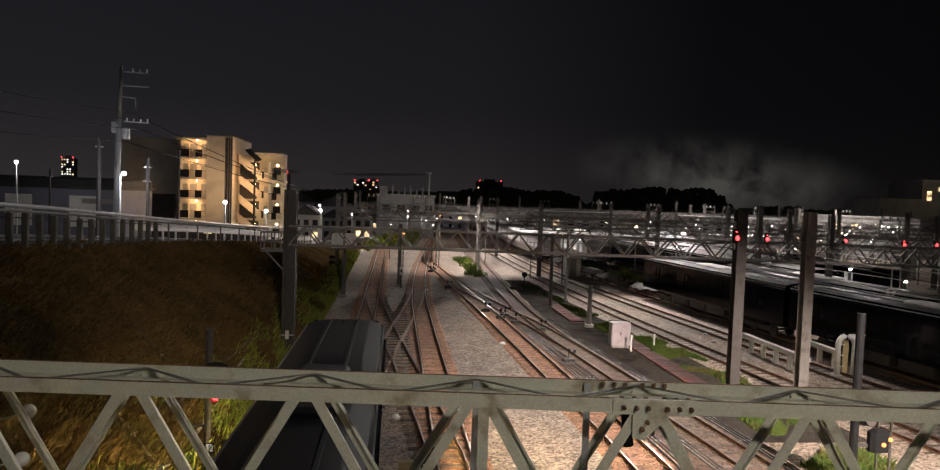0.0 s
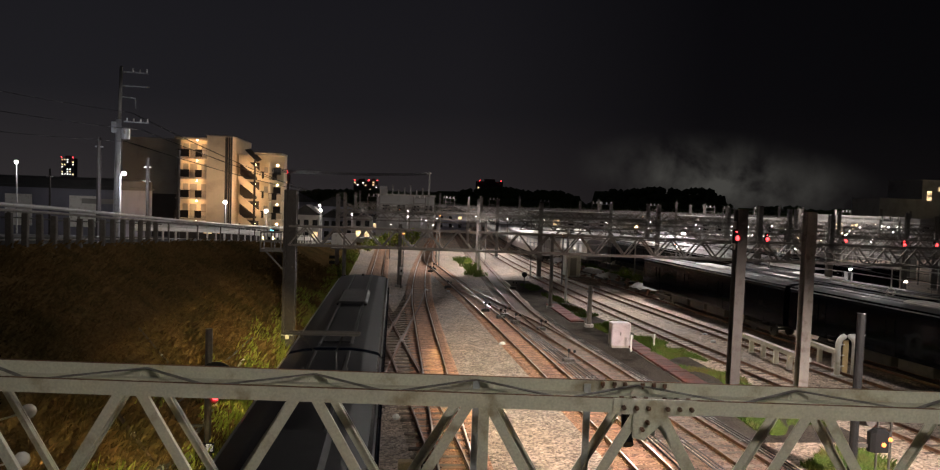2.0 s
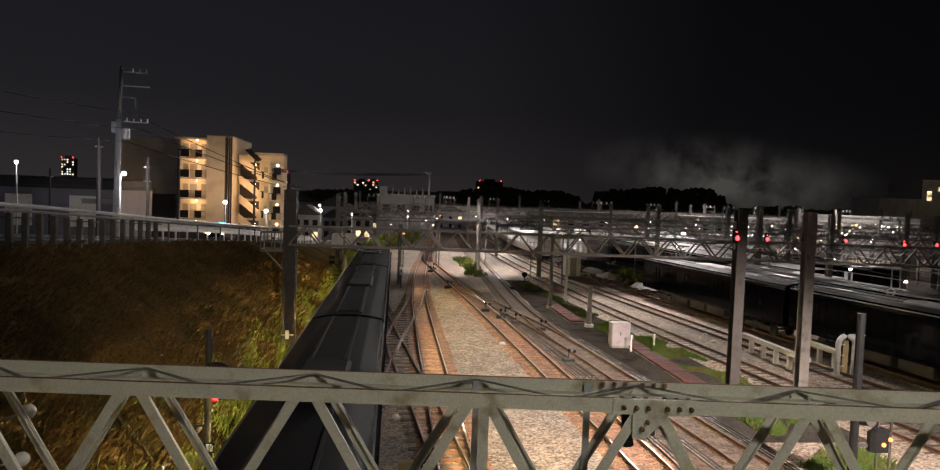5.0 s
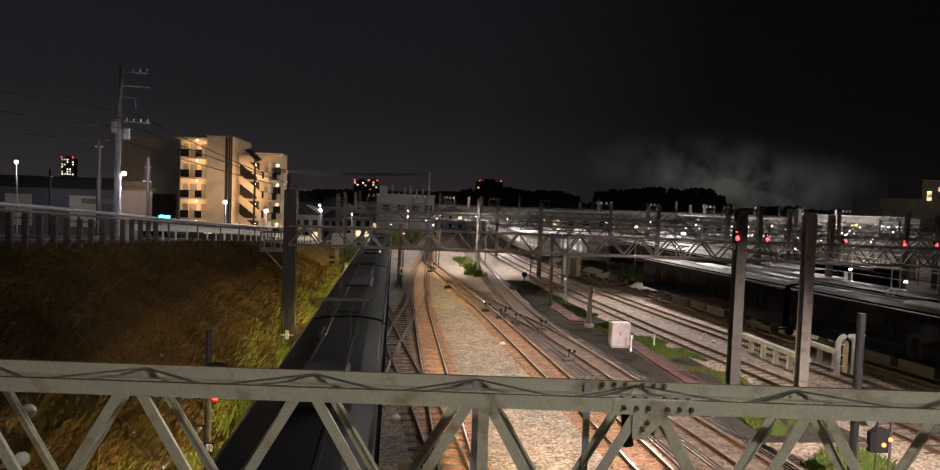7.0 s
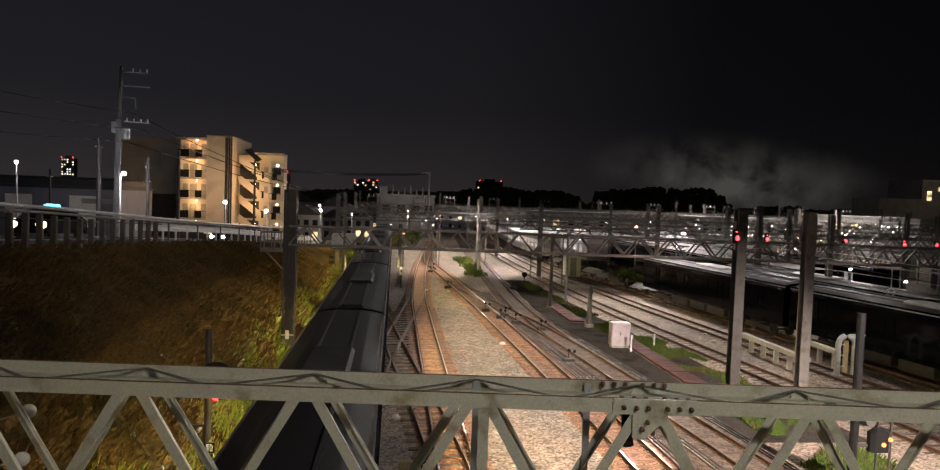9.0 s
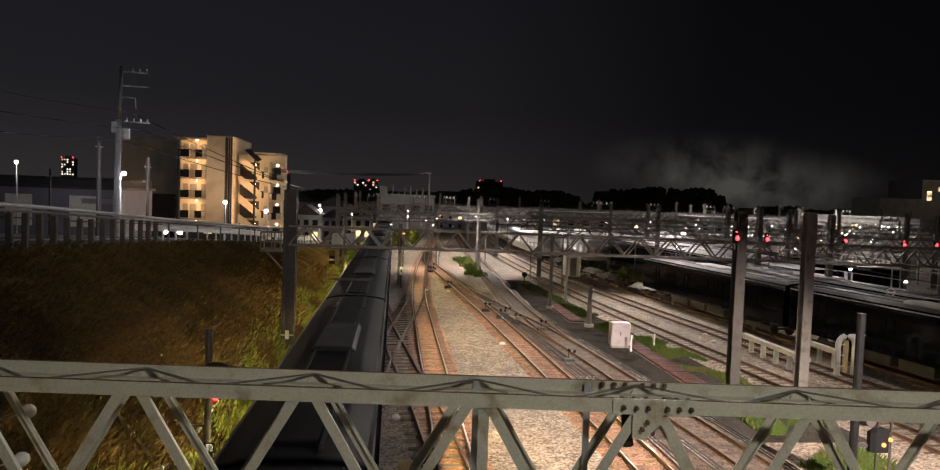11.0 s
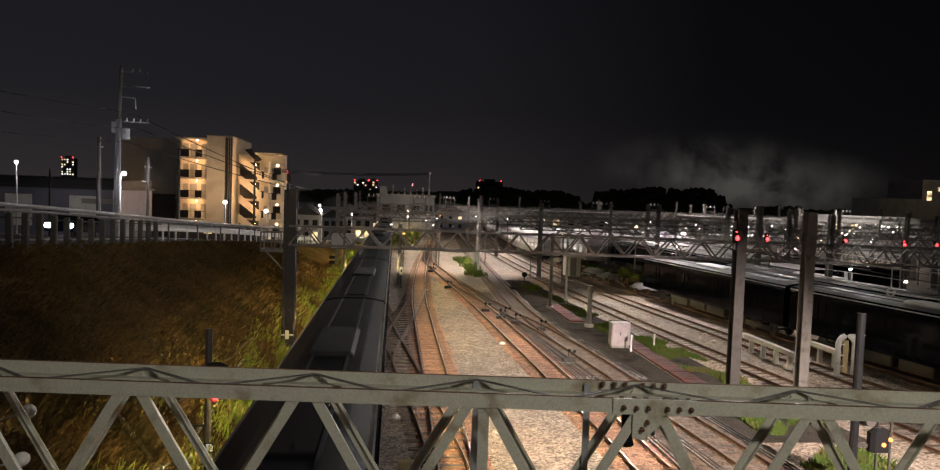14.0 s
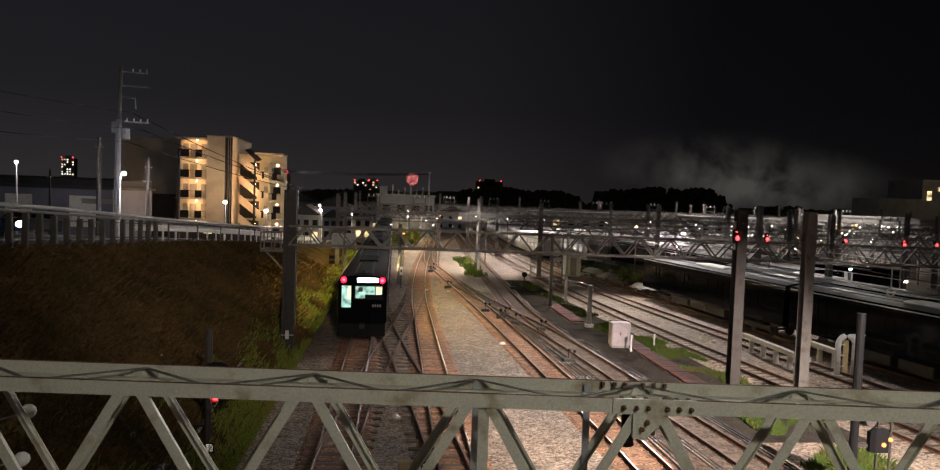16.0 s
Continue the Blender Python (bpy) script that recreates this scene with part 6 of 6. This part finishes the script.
def siding_stock():
    """Low covered bogies stored on the siding past the parked train, and lit depot buildings behind."""
    rnd = random.Random(31)
    for k in range(7):
        y = 63.5 + k * 4.4
        x = LINE_7(y) - 0.3 * rnd.random()
        ob = thing("stored_bogie", "old bogie under a grey tarpaulin on the siding", "bogie", "stored bogies")
        frame_part = Mesh().box(-1.0, -0.85, -1.5, 1.5, 0.35, 0.6).box(0.85, 1.0, -1.5, 1.5, 0.35, 0.6).box(-0.85, 0.85, -0.2, 0.2, 0.4, 0.6)
        part("bogie_frame", frame_part, "dark_steel", ob, at=pose(x, y, 0, 0, 0, 8))
        for q in (-1.0, 1.0):
            wheels = Mesh().tube([(-0.62, q, 0.42), (-0.5, q, 0.42)], 0.42, 16).tube([(0.5, q, 0.42), (0.62, q, 0.42)], 0.42, 16).tube([(-0.6, q, 0.42), (0.6, q, 0.42)], 0.08, 8)
            part("wheelset", wheels, "rust", ob, at=pose(x, y, 0, 0, 0, 8))
        if k % 3 != 1:
            cover = Mesh()
            for i in range(9):
                for j in range(7):
                    u, v = -1.1 + 2.2 * j / 6, -1.5 + 3.0 * i / 8
                    top = 0.95 + 0.35 * noise.noise((u * 1.4, v * 1.1 + k * 5, 2)) - 0.45 * max(abs(u) / 1.1, abs(v) / 1.5) ** 3
                    cover.v.append((u, v, max(top, 0.3)))
            cover.f = [(i * 7 + j, i * 7 + j + 1, i * 7 + j + 8, i * 7 + j + 7) for i in range(8) for j in range(6)]
            cover.m = [0] * len(cover.f)
            part("tarpaulin", cover, "grey_wall", ob, "grey crumpled tarpaulin", at=pose(x, y, 0, 0, 0, 8), smooth=True)
    for x0, x1, y, h, bays in ((52.0, 66.0, 118.0, 6.2, 6), (76.0, 90.0, 118.0, 7.2, 5), (24.0, 37.0, 121.0, 6.2, 5), (97.0, 121.0, 124.0, 7.0, 8)):
        ob = thing("depot_building", "long white depot building with lit windows in the yard", "building", "depot buildings")
        part("wall", Mesh().box(x0, x1, y, y + 9, -0.2, h), "grey_wall", ob)
        part("roof", Mesh().chamfer(x0 - 0.4, x1 + 0.4, y - 0.5, y + 9.4, h, h + 0.35, 0.08), "grey_wall", ob)
        step = (x1 - x0) / bays
        for k in range(bays):
            a = x0 + k * step
            part("window", Mesh().box(a + 0.5, a + step * 0.6, y - 0.06, y - 0.01, h - 2.0, h - 1.1), rnd.choice(("window_white", "black", "black", "window_warm")), ob)
            part("pilaster", Mesh().box(a - 0.15, a + 0.15, y - 0.12, y, -0.2, h), "grey_wall", ob)
        part("canopy", Mesh().box(x0, x1, y - 1.6, y, h - 2.6, h - 2.45), "grey_wall", ob)
        part("lamp_strip", Mesh().box(x0 + 1, x1 - 1, y - 1.5, y - 1.35, h - 2.72, h - 2.62), "window_white", ob)


def bush(x, y, z, r, seed):
    """A shrub: a few stems and many small leaf blades round them."""
    rnd = random.Random(seed)
    ob = thing("bush", "small green bush beside the far tracks", "bush", "lineside bushes")
    stems, leaves = Mesh(), Mesh()
    for k in range(5):
        a = k * 1.26 + rnd.random()
        stems.tube([(x, y, z), (x + 0.35 * r * math.cos(a), y + 0.35 * r * math.sin(a), z + r * 0.8), (x + 0.7 * r * math.cos(a), y + 0.6 * r * math.sin(a), z + r * 1.3)], 0.05, 5, r1=0.02)
    for _ in range(420):
        d = Vector((rnd.gauss(0, 1), rnd.gauss(0, 1), rnd.gauss(0, 1))).normalized() * r * (0.45 + 0.6 * rnd.random())
        c = Vector((x, y, z + r * 0.9)) + Vector((d.x, d.y, d.z * 0.85)) * (1 + 0.3 * noise.noise(d * 1.3 + Vector((seed, 0, 0))))
        u, w = Vector((rnd.gauss(0, 1), rnd.gauss(0, 1), rnd.gauss(0, 1))).normalized() * 0.13 * r, Vector((rnd.gauss(0, 1), rnd.gauss(0, 1), rnd.gauss(0, 1))).normalized() * 0.09 * r
        leaves.add([c - u, c + w, c + u, c - w], [(0, 1, 2, 3)])
    part("stems", stems, "bark", ob)
    part("crown", leaves, "grass_green", ob)


def bank_details():
    """Fallen stakes and a conduit lying on the slope."""
    def lie(x, y):
        foot = -4.55 - max(0, y - 60) * 0.006
        t = (x - foot) / (bank_top(y) - foot)
        return (x, y, -0.24 + (road_z(y) + 0.12) * max(t, 0) ** 0.9 + 0.14)
    for k, (a, b, r, mat) in enumerate((((-5.6, 21.5), (-6.0, 30.0), 0.06, "concrete"), ((-6.4, 22.5), (-6.3, 33.5), 0.035, "mast_dark"), ((-7.2, 19.5), (-5.9, 18.6), 0.05, "bark"), ((-8.6, 25.5), (-6.6, 24.0), 0.03, "bark"), ((-6.0, 16.8), (-5.4, 20.2), 0.08, "mast_dark"))):
        ob = thing("fallen_stake", "old weathered stake lying in the grass of the slope", "stake", "fallen stakes")
        pts = [lie(a[0] + (b[0] - a[0]) * t, a[1] + (b[1] - a[1]) * t) for t in [i / 10 for i in range(11)]]
        part("shaft", Mesh().tube(pts, r, 8), mat, ob)
        part("tie", Mesh().tube([pts[5], (Vector(pts[5]) + (Vector(pts[6]) - Vector(pts[5])) * 0.12)], r * 1.35, 8), "galvanised", ob)


# ---- road vehicles ----
def car(label, lights, beacon=False):
    ob = thing("car", label, "car", "cars on the road")
    body = Mesh()
    prof = [(-2.1, 0.35), (-2.15, 0.75), (-1.95, 0.95), (-1.2, 1.02), (-0.55, 1.42), (1.0, 1.46), (1.75, 1.05), (2.1, 0.95), (2.1, 0.35)]
    n = len(prof)
    body.v = [(s * (0.85 if z < 1.1 else 0.7), y, z) for s in (-1, 1) for y, z in prof]
    body.f = [tuple(range(n)), tuple(range(2 * n - 1, n - 1, -1))] + [(j, n + j, n + (j + 1) % n, (j + 1) % n) for j in range(n)]
    body.m = [0] * len(body.f)
    part("body", body, "navy", ob)
    part("windscreen", Mesh().add([(-0.66, -1.1, 1.09), (0.66, -1.1, 1.09), (0.6, -0.58, 1.41), (-0.6, -0.58, 1.41), (-0.66, -1.13, 1.09), (0.66, -1.13, 1.09), (0.6, -0.61, 1.42), (-0.6, -0.61, 1.42)],
                                  [(0, 3, 2, 1), (4, 5, 6, 7), (0, 1, 5, 4), (1, 2, 6, 5), (2, 3, 7, 6), (3, 0, 4, 7)]), "black", ob)
    for x in (-0.62, 0.62):
        # oversized glowing balls: the glare round each headlight is built into its size
        part("headlight", Mesh().ball((x, -2.12, 0.72), 0.22, 10, 0, 0.75), lights, ob, "shining headlight")
        part("tail_light", Mesh().box(x - 0.12, x + 0.12, 2.1, 2.13, 0.75, 0.9), "red_far", ob)
        for y in (-1.35, 1.35):
            part("wheel", Mesh().tube([(x * 1.2 - 0.09, y, 0.31), (x * 1.2 + 0.09, y, 0.31)], 0.31, 14), "rubber", ob)
    if beacon:
        part("roof_beacon", Mesh().chamfer(-0.32, 0.32, 0.05, 0.35, 1.46, 1.7, 0.05), "blue_beacon", ob, "glowing blue roof beacon")
    return ob


def firework():
    """Rigid glowing sparks of one far firework, each a thing that flies out of the burst."""
    out = []
    rnd = random.Random(5)
    for k in range(46):
        a = 2.399 * k
        u = 1 - 2 * (k + 0.5) / 46
        r = math.sqrt(1 - u * u)
        ob = solo("firework_spark", Mesh().ball((0, 0, 0), 0.34 + 0.25 * rnd.random(), 6), "spark", "small pink-red glowing firework spark", "firework", group="firework sparks")
        out.append((ob, Vector((r * math.cos(a), r * math.sin(a), u)) * (0.8 + 0.25 * rnd.random())))
    return out


road_fence()
utility_pole()
apartment_block()
town_buildings()
street_lamp(-39.3, 79.8, 10.2, 500)
street_lamp(-20.9, 57.6, 9.0, 1000, arm=0.3, colour=(0.92, 0.9, 1.0))
street_lamp(-18.7, 82.4, 6.7, 130, radius=0.21)
street_lamp(-15.1, 87.1, 5.75, 130, colour=WARM, radius=0.21)
street_lamp(-10.8, 108, 5.6, 260, radius=0.17)
street_lamp(-6.5, 112, 5.0, 300, radius=0.15)
street_lamp(-13.0, 128, 6.0, 450, colour=WARM, radius=0.17)
street_lamp(2.5, 138, 5.2, 350, radius=0.15)
tower_block(118, 895, 32, 31, 5, 0.1, 2)
tower_block(-42, 912, 20, 26, 7, 0.35, 3)
tower_block(-28, 930, 12, 27, 7, 0.35, 6)
# half its windows glow to stand in for the pale lit front
tower_block(-409, 952, 16, 42, 7, 0.5, 4, mat="shed_wall")
tower_block(-66, 420, 11, 19, 6, 0.4, 9)
far_woods(22, 136, 490, 0, 21, 1, 4)
far_woods(132, 240, 485, 0, 27, 2, 4)
far_woods(230, 420, 480, 0, 14, 3, 4)
far_woods(-70, 40, 420, 0, 15, 4, 4)
far_woods(-260, -60, 380, 0, 14, 5, 4)
far_yard()
siding_stock()
bank_details()
for k, (x, y, r) in enumerate(((-2.5, 112, 1.3), (-0.8, 116, 1.6), (1.2, 121, 1.4), (-3.8, 108, 1.1), (3.2, 126, 1.7), (-5.6, 96, 1.0), (9.0, 88, 0.4), (9.6, 91, 0.5), (24.6, 70, 0.8), (25.2, 76, 0.9), (-5.2, 88, 0.9))):
    bush(x, y, -0.25, r, 50 + k)
yard_clutter()
service_path()
dark_strip()
cable_run(LINE_3, 0.95, 20, 62)
cable_run(LINE_4, -1.45, 20, 46)
cable_run(LINE_4, 1.0, 20, 52)
near_signals()
SMOKE = smoke()
for ln, y0, y1 in ((LINE_1, 36, 200), (LINE_2, 36, 190), (LINE_3, 36, 118), (LINE_4, 34, 190), (LINE_5, 6, 200), (LINE_6, 6, 200), (LINE_7, 6, 200), *((row(4.3 * k), 6 if k < 3 else 40, 190) for k in range(1, 8))):
    overhead_line(ln, y0, y1, mat="bright_wire" if ln is LINE_6 else "wire")
grass_patch(-1.2, 1.2, 26, 52, 30000, 7, high=0.2, line=curve((26, 16.3), (33, 16.0), (40, 15.6), (46, 14.8), (52, 14.3)))
grass_patch(-0.8, 0.8, 52, 70, 3600, 8, line=curve((52, 14.1), (70, 13.3)), high=0.22)
grass_patch(-1.2, 1.2, 76, 98, 2600, 9, line=curve((76, 8.9), (85, 9.2), (98, 9.2)), high=0.5)
grass_patch(-1.6, 1.6, 15, 27, 22000, 10, line=curve((15, 14.6), (27, 15.4)), high=0.2)
grass_patch(-0.9, 0.9, 62, 92, 9000, 12, line=curve((62, 25.6), (92, 24.6)), high=0.6)
PATROL = car("dark car with a glowing blue roof beacon on the road", "head_warm", True)
SEDAN = car("dark car with bright white headlights on the road", "head")
WAITING = car("dark car with headlights on waiting down the road", "head")
SPARKS = firework()


def motions():
    rows = []
    for i in range(33):
        t = i * 0.5
        rows.append((t, pose(-1.63, 26.3 + 6.95 * t + 0.252 * t * t, 0)))
    walk(TRAIN, rows)

    def drive(ob, line, x=-16.0):
        out = []
        for t, y in line:
            s = (road_z(y + 2) - road_z(y - 2)) / 4
            out.append((t, pose(x + 0.02 * (y - 40), y, road_z(y) - 0.14, math.degrees(math.atan(s)), 0, 0)))
        walk(ob, out)
    drive(PATROL, [(0, 102.5), (1, 96.5), (2, 90), (3, 82), (4, 74.2), (6.5, 55.2), (7.5, 47.2), (8.5, 39), (9, 35.6), (11, 21), (13, 6), (16, -14)])
    drive(SEDAN, [(0, 184.1), (4, 145.1), (7.3, 109.1), (8.6, 88.3), (11.5, 66.7), (12.5, 62.8), (13.5, 50.0), (14.5, 46.3), (15.5, 43.0), (16, 41.7)], -20.0)
    drive(WAITING, [(0, 129), (8, 122.5), (16, 122)])
    base = SMOKE_AT
    walk(SMOKE, [(0, base), (8, Matrix.Translation((14, -3, 0.5)) @ base), (16, Matrix.Translation((28, -6, 1)) @ base)])
    burst = Vector((20, 850, 29.5))
    for ob, way in SPARKS:
        start = Vector((burst.x, burst.y, -4))
        rows = [(0, start), (13.2, start), (14.3, burst), (14.6, burst + way * 1.2), (15.0, burst + way * 2.4), (15.5, burst + way * 4.2), (16.0, burst + way * 6.8)]
        walk(ob, [(t, Matrix.Translation(p)) for t, p in rows])


railway("main_track", LINE_1, -5, 230, 92, "straight rusty steel track on sleepers beside the grass bank")
railway("main_track", LINE_2, -5, 200, 92, "rusty steel track bending away across the yard")
railway("yard_track", LINE_3, -5, 120, 92, "rusty steel track joining its neighbour")
railway("yard_track", LINE_4, -5, 200, 92, "rusty steel track beside the weed strip", top="dull_top", bed_of="ballast_dark", wood="grey_sleeper")
railway("yard_track", LINE_5, -5, 220, 80, "dark steel track on pale ballast", top="dull_top", bed_of="ballast", wood="grey_sleeper")
railway("yard_track", LINE_6, -5, 220, 80, "dark steel track on pale ballast", top="dull_top", bed_of="ballast", wood="grey_sleeper")
railway("yard_track", LINE_7, -5, 220, 0, "dark steel track under parked trains", sleepers=False, bed_of="ballast")
crossover(LINE_1, 22, LINE_2, 65, "crossing track between two main lines")
crossover(LINE_2, 18, LINE_1, 61, "crossing track between two main lines")
crossover(LINE_4, 36, LINE_3, 74, "crossing track between two yard lines")
motions()
